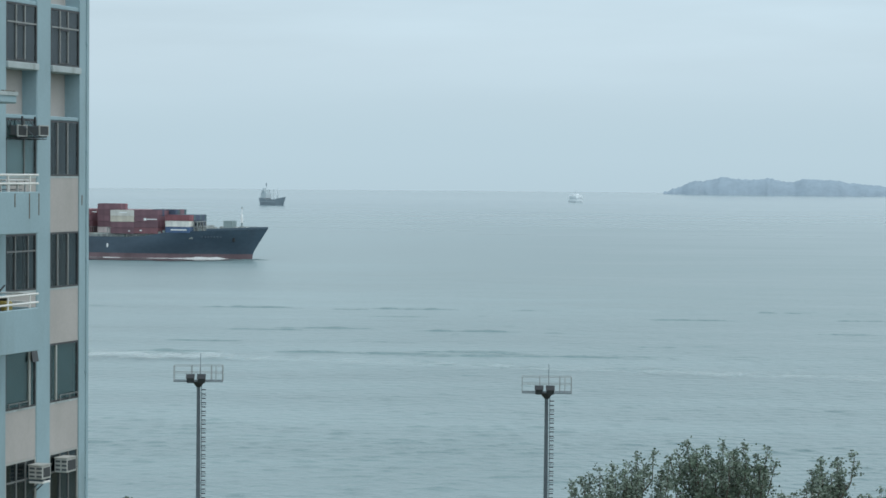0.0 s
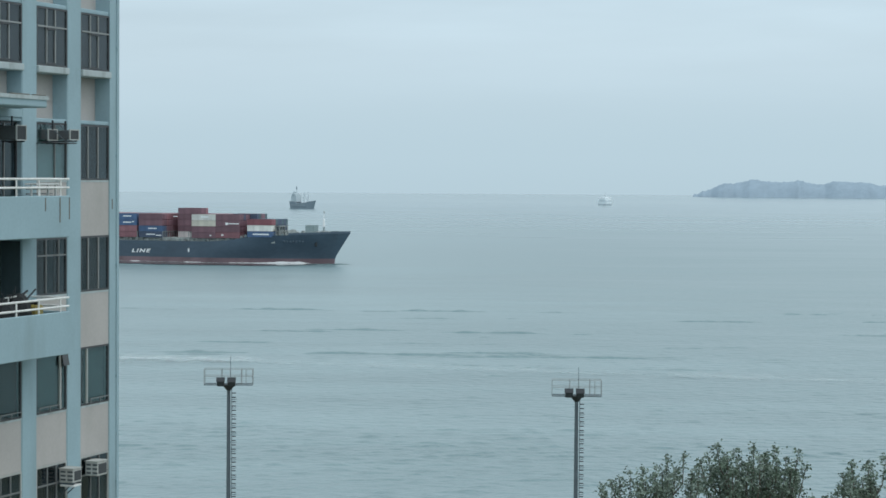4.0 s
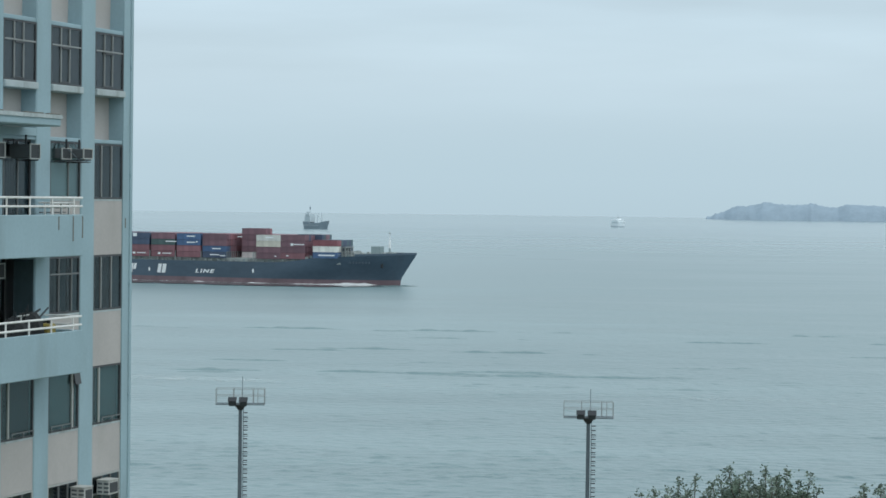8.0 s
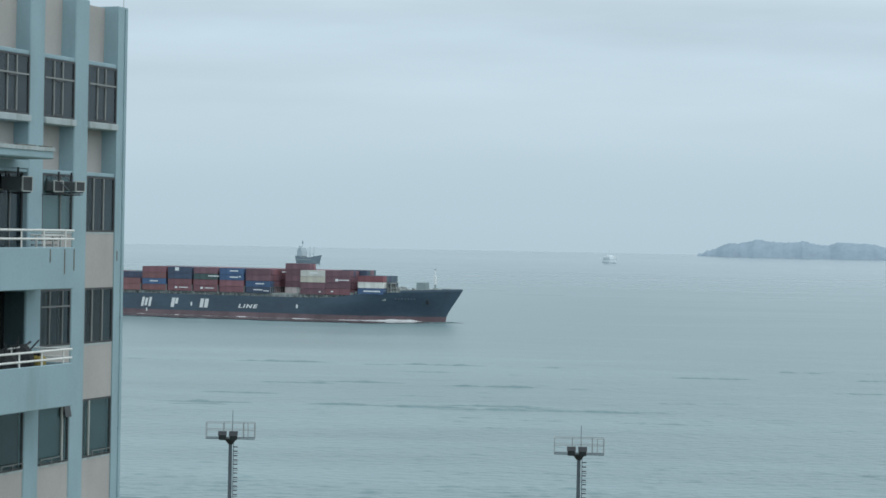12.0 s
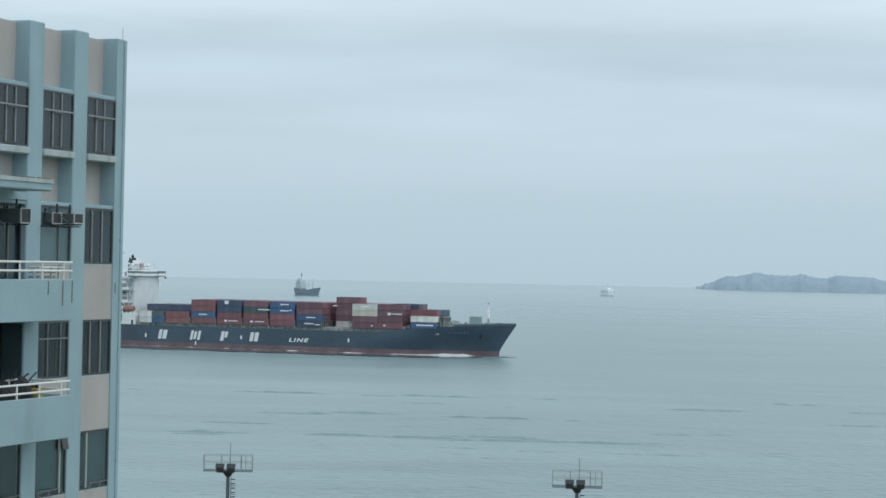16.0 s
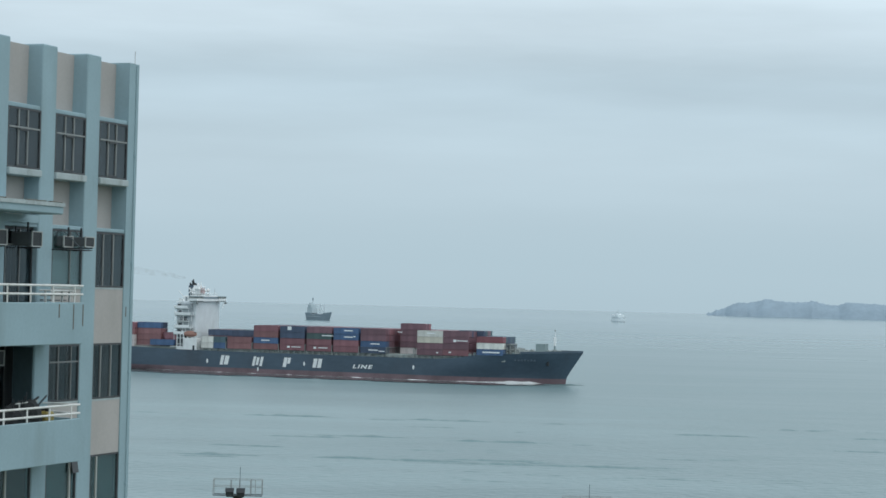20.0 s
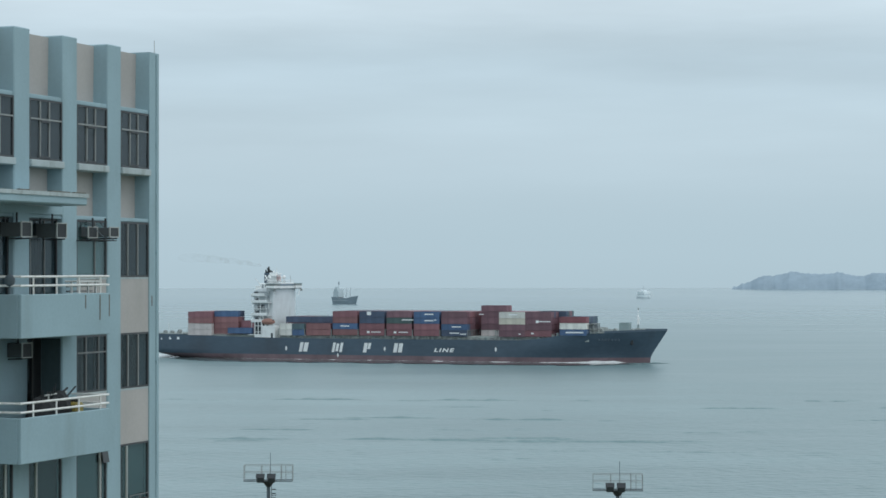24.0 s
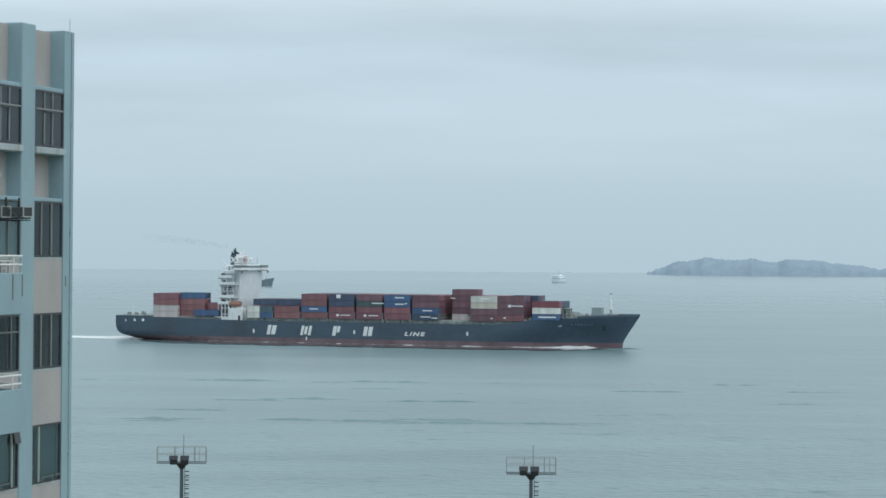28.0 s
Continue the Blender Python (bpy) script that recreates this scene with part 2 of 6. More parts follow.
CHOP, SWELL = 0.75, 1.0
SEA_DARK, SEA_PALE = (0.153, 0.234, 0.246), (0.250, 0.345, 0.360)
M = dict(
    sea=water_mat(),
    # next two: base colour scaled down to paint the hull's dark reflection
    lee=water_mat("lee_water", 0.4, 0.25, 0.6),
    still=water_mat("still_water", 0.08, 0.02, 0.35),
    foam=foam_mat("bow_foam", 1.35, 0.35, (0.85, 0.88, 0.88)),
    thin_foam=film_mat("old_wake_film", 0.20, (0.85, 0.9, 0.9)),
    wash=film_mat("thin_wash", 0.55, (0.8, 0.86, 0.87)),
    faint_foam=film_mat("fading_wake_film", 0.10, (0.85, 0.9, 0.9)),
    land=mat("dry_ground", (0.16, 0.17, 0.12), 0.95, var=0.3, scale=0.2, fine=3.0, bump=0.3),
    seawall=mat("seawall_concrete", (0.3, 0.29, 0.27), 0.9, var=0.2, scale=0.5),
    teal=mat("pale_teal_render", (0.306, 0.430, 0.478), 0.75, var=0.09, scale=0.6, fine=12, stain=(0.21, 0.28, 0.30), stain_amount=0.5),
    teal_dark=mat("teal_render_side", (0.305, 0.428, 0.472), 0.75, var=0.08, scale=0.7, fine=12, stain=(0.22, 0.3, 0.32), stain_amount=0.3),
    beige=mat("grey_beige_render", (0.44, 0.418, 0.402), 0.8, var=0.09, scale=0.7, fine=14, stain=(0.3, 0.29, 0.27), stain_amount=0.3),
    sill=mat("weathered_sill", (0.42, 0.48, 0.49), 0.8, var=0.15, scale=2, stain=(0.15, 0.16, 0.15), stain_amount=0.5),
    alu=mat("aluminium_casing", (0.44, 0.45, 0.43), 0.45, 0.3, var=0.08, scale=4),
    bar_mid=mat("grey_aluminium", (0.30, 0.31, 0.305), 0.5, 0.3, var=0.1, scale=4),
    mullion=mat("dull_aluminium", (0.19, 0.2, 0.2), 0.5, 0.3, var=0.1, scale=4),
    bronze=mat("dark_frame", (0.075, 0.08, 0.085), 0.5, 0.3, var=0.1, scale=4),
    white=mat("white_paint", (0.78, 0.78, 0.76), 0.5, var=0.06, scale=3, stain=(0.35, 0.28, 0.2), stain_amount=0.3),
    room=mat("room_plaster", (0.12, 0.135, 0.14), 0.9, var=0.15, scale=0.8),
    curtain=mat("drawn_curtain", (0.14, 0.145, 0.145), 0.95, var=0.2, scale=3, stretch=(6, 6, 0.4)),
    curtain_dark=mat("dark_curtain", (0.085, 0.105, 0.118), 0.95, var=0.2, scale=3, stretch=(6, 6, 0.4)),
    glass=glass_mat("window_glass", (0.82, 0.87, 0.9), 0.78),
    glass_clear=glass_mat("clear_window_glass", (0.9, 1.0, 1.0), 0.95),
    screen=mat("insect_screen", (0.092, 0.097, 0.110), 0.6, var=0.15, scale=2, fine=60),
    ac=mat("aged_white_plastic", (0.46, 0.47, 0.45), 0.55, var=0.1, scale=3, stain=(0.3, 0.26, 0.2), stain_amount=0.4),
    grille=mat("dark_grille", (0.05, 0.055, 0.06), 0.6),
    stain=mat("rust_streak", (0.16, 0.15, 0.13), 0.9, var=0.3, scale=6),
    steel=mat("galvanised_steel", (0.112, 0.142, 0.162), 0.6, 0.2, var=0.15, scale=2),
    dark_steel=mat("dark_painted_steel", (0.035, 0.04, 0.045), 0.55, 0.2, var=0.2, scale=3),
    # hull and boot topping: distance haze lightens and dulls these base colours
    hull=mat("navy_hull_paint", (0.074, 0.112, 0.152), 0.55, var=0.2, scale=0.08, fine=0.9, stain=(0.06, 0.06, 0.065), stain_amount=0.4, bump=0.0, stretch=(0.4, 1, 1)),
    boot=mat("dull_red_boot_topping", (0.195, 0.136, 0.152), 0.6, var=0.2, scale=0.1, fine=1.0, stain=(0.08, 0.06, 0.06), stain_amount=0.4, bump=0.0),
    deck=mat("ship_deck_steel", (0.33, 0.37, 0.36), 0.8, var=0.3, scale=0.3, fine=2.0, bump=0.0),
    lash=mat("lashing_steel", (0.29, 0.315, 0.31), 0.7, var=0.35, scale=0.5, fine=3, bump=0.0, per_piece=0.3),
    shipwhite=mat("ship_white_paint", (0.86, 0.88, 0.88), 0.5, var=0.08, scale=0.3, fine=2, stain=(0.4, 0.37, 0.32), stain_amount=0.2, bump=0.0),
    housewhite=mat("weathered_house_paint", (0.68, 0.72, 0.74), 0.6, var=0.08, scale=0.3, fine=2, stain=(0.45, 0.43, 0.4), stain_amount=0.2, bump=0.0),
    towergrey=mat("shade_and_door_grey", (0.35, 0.39, 0.41), 0.6, var=0.2, scale=0.5, fine=2, bump=0.0),
    pinkish=mat("faded_pink_paint", (0.5, 0.36, 0.36), 0.6, var=0.15, scale=0.5, bump=0.0),
    glazing=mat("dark_ship_glazing", (0.05, 0.06, 0.07), 0.1, bump=0.0),
    orange=mat("lifeboat_orange", (0.32, 0.17, 0.135), 0.6, bump=0.0),
    letter=mat("white_hull_marking", (0.88, 0.9, 0.9), 0.6, var=0.08, scale=0.5, bump=0.0),
    faded=mat("faded_hull_marking", (0.085, 0.122, 0.158), 0.6, var=0.3, scale=0.8, bump=0.0),
    bark=mat("grey_bark", (0.12, 0.1, 0.08), 0.95, var=0.3, scale=6, bump=0.4),
    # two leaf tones; their mix also paints light and shade on the crowns
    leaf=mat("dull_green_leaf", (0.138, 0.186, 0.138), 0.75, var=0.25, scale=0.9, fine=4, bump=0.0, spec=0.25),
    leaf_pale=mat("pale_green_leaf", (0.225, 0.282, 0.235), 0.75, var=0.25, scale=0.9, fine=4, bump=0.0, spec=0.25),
    # blue-grey distance haze is put into the hill's base colour
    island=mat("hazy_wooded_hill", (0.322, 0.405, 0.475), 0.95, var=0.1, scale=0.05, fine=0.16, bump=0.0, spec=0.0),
    # far vessels: paled base colours stand in for distance haze
    far_hull=mat("far_grey_hull", (0.225, 0.28, 0.32), 0.7, bump=0.0, scale=0.1, fine=1),
    far_band=mat("far_pale_glazing", (0.5, 0.57, 0.6), 0.7, bump=0.0, scale=0.1, fine=1),
    far_white=mat("far_white_paint", (0.82, 0.88, 0.9), 0.7, bump=0.0, scale=0.1, fine=1),
)
BOXES = dict(
    brick=(0.245, 0.066, 0.072), maroon=(0.175, 0.054, 0.066), rust=(0.27, 0.088, 0.078), navy=(0.025, 0.045, 0.10), blue=(0.025, 0.085, 0.21),
    teal=(0.04, 0.09, 0.10), green=(0.03, 0.07, 0.055), cream=(0.76, 0.70, 0.57), white=(0.84, 0.82, 0.75), sage=(0.28, 0.36, 0.34), red=(0.27, 0.045, 0.05), blush=(0.68, 0.60, 0.57))
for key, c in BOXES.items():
    c = tuple(0.86 * v + w for v, w in zip(c, (0.057, 0.068, 0.081)))  # grey-blue distance haze mixed into each paint colour
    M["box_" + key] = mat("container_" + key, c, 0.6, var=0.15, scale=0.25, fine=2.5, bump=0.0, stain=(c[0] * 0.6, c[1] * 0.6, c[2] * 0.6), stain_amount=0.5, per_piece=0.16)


# ---- mesh helpers ----
def mesh_of(name, bm, material, smooth=False):
    me = bpy.data.meshes.new(name)
    bmesh.ops.recalc_face_normals(bm, faces=bm.faces)
    bm.to_mesh(me)
    bm.free()
    me.materials.append(material)
    if smooth:
        for p in me.polygons:
            p.use_smooth = True
    return me


def part(name, bm, material, parent, label="", smooth=False):
    ob = new(name, mesh_of(name, bm, material, smooth))
    ob.parent = parent
    if label:
        ob["label"] = label
    return ob


def piece(name, me, parent, m=None):
    """A piece on shared mesh data under its thing."""
    ob = new(name, me)
    ob.parent = parent
    if m is not None:
        ob.matrix_basis = m
    return ob


def box(x0, x1, y0, y1, z0, z1, bm=None, bevel=0.0):
    """An upright block between two corners, with its edges eased where bevel is given."""
    own = bm if bm is not None else bmesh.new()
    tmp = bmesh.new() if bevel and bm is not None else own
    v = [tmp.verts.new((x, y, z)) for x in (x0, x1) for y in (y0, y1) for z in (z0, z1)]
    faces = [tmp.faces.new([v[i] for i in f]) for f in ((0, 1, 3, 2), (4, 6, 7, 5), (0, 4, 5, 1), (2, 3, 7, 6), (0, 2, 6, 4), (1, 5, 7, 3))]
    if bevel:
        edges = list({e for f in faces for e in f.edges})
        bmesh.ops.bevel(tmp, geom=edges, offset=bevel, segments=1, affect="EDGES")
    if tmp is not own:
        me = bpy.data.meshes.new("tmp")
        tmp.to_mesh(me)
        own.from_mesh(me)
        bpy.data.meshes.remove(me)
        tmp.free()
    return own


def rod(a, b, r, bm=None, sides=8, r2=None):
    """A round bar from a to b."""
    bm = bm if bm is not None else bmesh.new()
    a, b = Vector(a), Vector(b)
    q = (b - a).to_track_quat("Z", "Y")
    rings = []
    for p, rad in ((a, r), (b, r2 if r2 is not None else r)):
        rings.append([bm.verts.new(p + q @ Vector((rad * math.cos(2 * math.pi * k / sides), rad * math.sin(2 * math.pi * k / sides), 0))) for k in range(sides)])
    for k in range(sides):
        bm.faces.new((rings[0][k], rings[0][(k + 1) % sides], rings[1][(k + 1) % sides], rings[1][k]))
    bm.faces.new(rings[0][::-1])
    bm.faces.new(rings[1])
    return bm


def slab(outline, z0, z1, bm=None):
    """A flat plate of the given outline (x, y), from z0 to z1."""
    bm = bm if bm is not None else bmesh.new()
    lo = [bm.verts.new((x, y, z0)) for x, y in outline]
    hi = [bm.verts.new((x, y, z1)) for x, y in outline]
    bm.faces.new(lo[::-1])
    bm.faces.new(hi)
    k = len(outline)
    for i in range(k):
        bm.faces.new((lo[i], lo[(i + 1) % k], hi[(i + 1) % k], hi[i]))
    return bm


def empty(name, m, label, category, group="", kind=""):
    ob = new(name)
    ob.matrix_basis = m
    return tagged(ob, label, category, group, kind)


# ---- sea, shore and island ----
WAVES, CREST = 60, 0.072


def lerp_table(table, x):
    for (x0, y0), (x1, y1) in zip(table, table[1:]):
        if x <= x1:
            k = max(0.0, (x - x0) / (x1 - x0))
            k = k * k * (3 - 2 * k)
            return y0 + (y1 - y0) * k
    return table[-1][1]


def make_sea():
    """One sheet to the horizon: a fan of fine rows with real waves where the eye looks, coarse all round."""
    rng = np.random.default_rng(4)
    rows = [168.0]
    while rows[-1] < 4900:
        y = rows[-1]
        rows.append(y + max(0.55, y * y / 156000 * 0.8))
    rows[-1] = 4900.0
    r = np.array(rows)
    turns = np.radians(np.linspace(-14.5, 18.5, 300))
    rr, aa = np.meshgrid(r, turns, indexing="ij")
    x, y = rr * np.sin(aa), rr * np.cos(aa)
    step = np.maximum(0.55, rr * rr / 156000 * 0.8)
    wide = rr * (turns[1] - turns[0])
    z = np.zeros_like(x)
    patch = np.zeros_like(x)
    for _ in range(14):  # calm and ruffled patches
        k, a = 2 * np.pi / rng.uniform(50, 220), rng.uniform(0, 2 * np.pi)
        patch += np.sin(k * (x * np.cos(a) * 0.5 + y * np.sin(a)) + rng.uniform(0, 6.28))
    patch = 0.75 + 0.55 * np.tanh(patch / 3)
    for _ in range(WAVES):
        length = 1.9 * (6.5 / 1.9) ** rng.random()
        a = radians(90) + rng.normal(0, 0.34)
        k = 2 * np.pi / length
        seen = np.clip((length / np.maximum(step, 0.8 * wide * abs(np.cos(a))) - 2.2) / 2.0, 0, 1)
        z += seen * np.sin(k * (x * np.cos(a) + y * np.sin(a)) + rng.uniform(0, 6.28))
    z = z / math.sqrt(WAVES / 2) + 0.9 * (patch - 0.75)
    lone = np.maximum(0.0, z - 1.05)  # scattered crests stand out of smooth water
    z = CREST * (0.16 * z + lone * 1.5)
    z *= np.clip((rr - 168) / 12, 0, 1) * np.clip((1050 - rr) / 350, 0, 1) * np.clip((aa - turns[0]) / 0.02, 0, 1) * np.clip((turns[-1] - aa) / 0.02, 0, 1)
    n, m = x.shape
    verts = np.stack([x, y, z], -1).reshape(-1, 3)
    i = np.arange(n - 1)[:, None] * m + np.arange(m - 1)[None, :]
    quads = np.stack([i, i + 1, i + m + 1, i + m], -1).reshape(-1, 4)
    # the rest of the disc, flat
    rest = np.radians(np.linspace(18.5, 345.5, 61))
    ring_in = [(168 * math.sin(t), 168 * math.cos(t), 0) for t in rest[1:-1]]
    ring_out = [(4900 * math.sin(t), 4900 * math.cos(t), 0) for t in rest[1:-1]]
    base = len(verts)
    inner = [m - 1] + [base + k for k in range(len(ring_in))] + [0]
    outer = [n * m - 1] + [base + len(ring_in) + k for k in range(len(ring_out))] + [(n - 1) * m]
    faces = quads.tolist()
    # long edges of the fan meet the flat rest along one strip of edges on each side
    side_a = [k * m + m - 1 for k in range(n)]
    side_b = [k * m for k in range(n)]
    faces.append(side_a + [outer[1], inner[1]])
    faces.append(side_b[::-1] + [inner[-2], outer[-2]])
    for k in range(1, len(inner) - 2):
        faces.append([inner[k], outer[k], outer[k + 1], inner[k + 1]])
    faces.append(list(range(m)) + [base + k for k in range(len(ring_in))])
    me = bpy.data.meshes.new("sea")
    me.from_pydata(np.concatenate([verts, ring_in, ring_out]).tolist(), [], faces)
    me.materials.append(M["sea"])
    me.polygons.foreach_set("use_smooth", [True] * len(me.polygons))
    tagged(new("sea", me), "calm grey-green sea with low ripples under haze", "sea", kind="structure")


def make_land():
    bm = box(-500, 500, -400, 165, -2, 10)
    ground = part("ground", bm, M["land"], None)
    tagged(ground, "dry ground of the shore below the flats", "ground", kind="structure")
    wall = part("seawall", box(-500, 500, 165.004, 167, -2, 10.8, bevel=0.15), M["seawall"], None)
    tagged(wall, "plain concrete seawall along the shore", "seawall", kind="structure")


ISLAND_RIDGE = [(0, 1), (14, 9), (32, 14), (66, 29), (84, 28), (128, 37), (152, 34), (186, 31), (206, 34), (224, 37), (252, 28), (280, 27), (293, 35),
                (366, 32), (396, 26), (468, 20), (484, 14), (500, 15), (560, 15), (620, 12), (700, 6), (760, 1)]


def make_island():
    """A long wooded ridge: cross-sections along its length, uneven with trees."""
    bm = bmesh.new()
    rows = []
    for i in range(191):
        s = i * 4.0
        top = sum(lerp_table(ISLAND_RIDGE, s + d) for d in (-8, 0, 8)) / 3 + 1.2 * noise.noise((s * 0.05, 3, 0)) + 2.2 * noise.noise((s * 0.17, 7, 1)) + 1.2 * abs(noise.noise((s * 0.33, 2, 8)))
        top = max(1.0, top)
        row = []
        for k in range(13):
            u = k / 12
            w = 20 + top * 3.2
            h = top * math.sin(math.pi * u) ** 0.8
            lump = 2.6 * noise.noise((s * 0.11, u * 9, 5)) * math.sin(math.pi * u)
            row.append(bm.verts.new((s, (u - 0.5) * w, max(-1.0, h + lump) - (1.0 if k in (0, 12) else 0.0))))
        rows.append(row)
    for a, b in zip(rows, rows[1:]):
        for k in range(12):
            bm.faces.new((a[k], b[k], b[k + 1], a[k + 1]))
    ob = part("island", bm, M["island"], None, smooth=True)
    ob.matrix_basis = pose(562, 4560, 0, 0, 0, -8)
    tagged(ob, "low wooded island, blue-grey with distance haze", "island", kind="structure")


make_sea()
make_land()
make_island()
for s, across, up, w in ((196, -30, 17, 9), (206, -30, 15, 6), (232, -34, 12, 8), (284, -34, 11, 10), (318, -28, 18, 7), (332, -30, 15, 8), (402, -22, 9, 6), (452, -20, 6, 8)):
    cottage = part("island_house", box(-w / 2, w / 2, -3, 3, -8, 4.0, bevel=0.2), M["far_white"], None)
    cottage.matrix_basis = pose(562, 4560, 0, 0, 0, -8) @ pose(s, across, up)
    tagged(cottage, "tiny pale house on the wooded island slope", "house", "island houses")


# ---- the container ship: x forward from the stem, starboard at negative y, z from the waterline ----
DECK_LINE = [(-238.5, 11.4), (-225, 11.3), (-211, 10.9), (-183, 10.2), (-155, 10.0), (-57, 10.1), (-47, 10.8), (-39, 12.2), (-20, 13.5), (7.4, 14.5)]
STEM_LINE = [(-4, -3.0), (-1, -0.4), (3.2, 0.2), (7.0, 2.6), (14.5, 7.6)]
STERN_LINE = [(-4, -214), (0.0, -228), (1.2, -233.0), (2.5, -236.8), (5.0, -238.9), (7.5, -239.4), (15.2, -239.4)]
HALF_BEAM = 16.1


def straight(table, x):
    for (x0, y0), (x1, y1) in zip(table, table[1:]):
        if x <= x1:
            return y0 + (y1 - y0) * max(0.0, (x - x0) / (x1 - x0))
    return table[-1][1]


def half_breadth(u, z):
    high = min(1.0, max(0.0, z / 13.0))
    aft_end, aft_len = 14.2 * min(1.0, max(0.0, (z + 0.6) / 4.0)) ** 0.6, 0.24 - 0.12 * high
    fore_len = 0.30 - 0.10 * high
    b = HALF_BEAM
    if u < aft_len:
        k = 1 - u / aft_len
        b = aft_end + (HALF_BEAM - aft_end) * math.sqrt(max(0.0, 1 - k ** 2.2))
    if u > 1 - fore_len:
        k = (u - 1 + fore_len) / fore_len
        b = HALF_BEAM * max(0.0, 1 - k ** (2.0 + 0.8 * high))
    return max(b, 0.02)


def hull_point(u, z):
    x0, x1 = straight(STERN_LINE, z), straight(STEM_LINE, z)
    return x0 + (x1 - x0) * u, half_breadth(u, z), z


def shell(levels_of):
    """Both sides of the hull between levels that levels_of(u) gives, closed at the transom."""
    bm = bmesh.new()
    us = [k / 60 for k in range(61)]
    for side in (-1, 1):
        grid = []
        for u in us:
            grid.append([bm.verts.new((x, side * y, z)) for x, y, z in (hull_point(u, z) for z in levels_of(u))])
        for a, b in zip(grid, grid[1:]):
            for k in range(len(a) - 1):
                bm.faces.new((a[k], b[k], b[k + 1], a[k + 1]))
        if side == -1:
            star = grid[0]
        else:
            for k in range(len(star) - 1):
                bm.faces.new((star[k], star[k + 1], grid[0][k + 1], grid[0][k]))
    return bm


def deck_at(u):
    z = 11.0
    for _ in range(4):
        z = straight(DECK_LINE, hull_point(u, z)[0])
    return z


def upper_levels(u):
    top = deck_at(u)
    return [2.5 + (top - 2.5) * k / 8 for k in range(9)]


def lower_levels(u):
    return [-3.0, -2.0, -1.0, 0.0, 0.6, 1.2, 1.9, 2.5]


def container_mesh(key, length):
    """A steel box: corner posts and rails proud of the recessed side and end panels."""
    bm = bmesh.new()
    w, h, l = 2.44, 2.68, length
    box(0.06, l - 0.06, -w / 2 + 0.05, w / 2 - 0.05, 0.05, h - 0.05, bm)
    for x in (0, l - 0.16):
        for y in (-w / 2, w / 2 - 0.16):
            box(x, x + 0.16, y, y + 0.16, 0, h, bm)
    for y in (-w / 2, w / 2 - 0.1):
        for z in (0, h - 0.12):
            box(0.16, l - 0.16, y, y + 0.1, z, z + 0.12, bm)
    for k in range(int(l / 1.2)):
        x = 0.6 + k * 1.2
        for y in (-w / 2 + 0.012, w / 2 - 0.05):
            box(x, x + 0.5, y, y + 0.038, 0.14, h - 0.14, bm)
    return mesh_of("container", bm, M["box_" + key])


TIER = 2.78
_boxes = {}


def container(ship, key, x, row, z, length=12.19):
    if (key, length) not in _boxes:
        _boxes[key, length] = container_mesh(key, length)
    return piece("container", _boxes[key, length], ship, pose(x, -14.85 + 2.47 * row, z))


def inner_stacks(ship, rng):
    """The stacks behind the outer rows: the nearer rows box by box, the rest joined by colour."""
    stock = {}

    def pile(x, rows, z, tiers, keys, length=12.19):
        for row in rows:
            for t in range(tiers):
                key = keys[(row * 7 + t * 3 + rng.randrange(2)) % len(keys)]
                if row < rows[0] + 2:
                    container(ship, key, x, row, z + t * TIER, length)
                    continue
                bm = stock.setdefault(key, bmesh.new())
                y = -14.85 + 2.47 * row
                box(x, x + length, y - 1.22, y + 1.22, z + t * TIER, z + t * TIER + 2.68, bm)

    dark = ["maroon", "brick", "navy", "maroon", "teal"]
    pile(-219.4, range(1, 12), 10.95, 4, ["rust", "brick"])
    pile(-206.9, range(2, 4), 11.35, 3, ["rust", "maroon"])
    pile(-206.9, range(2, 4), 11.35 + 3 * TIER, 1, ["navy"])
    pile(-206.9, range(4, 12), 11.35, 2, ["rust", "maroon"])
    pile(-194.8, range(2, 12), 12.3, 2, ["brick", "maroon"], 6.06)
    pile(-172.4, range(4, 13), 11.6, 3, ["green", "maroon"])
    pile(-159.15, range(3, 13), 11.6, 3, ["green", "teal", "navy"])
    pile(-145.9, range(2, 13), 11.6, 4, dark)
    pile(-132.65, range(2, 13), 11.6, 4, dark)
    pile(-119.4, range(2, 13), 11.6, 4, ["maroon", "brick", "maroon"])
    pile(-106.15, range(2, 13), 11.6, 4, dark)
    pile(-92.9, range(2, 13), 11.6, 4, ["maroon", "brick"])
    pile(-77.2, range(6, 7), 11.6, 5, ["maroon", "brick"])
    pile(-79.65, range(8, 13), 11.6, 4, ["maroon", "brick"])
    pile(-65.6, range(2, 13), 11.6, 4, ["maroon", "brick"])
    pile(-53.5, range(2, 5), 11.6, 4, ["maroon", "maroon", "navy"])
    pile(-50.0, range(5, 10), 11.9, 4, ["navy", "teal", "maroon"])
    pile(-37.4, range(2, 8), 12.45, 3, ["navy", "navy", "teal"])
    for key, bm in stock.items():
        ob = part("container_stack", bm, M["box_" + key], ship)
        ob["kind"] = "stuff"


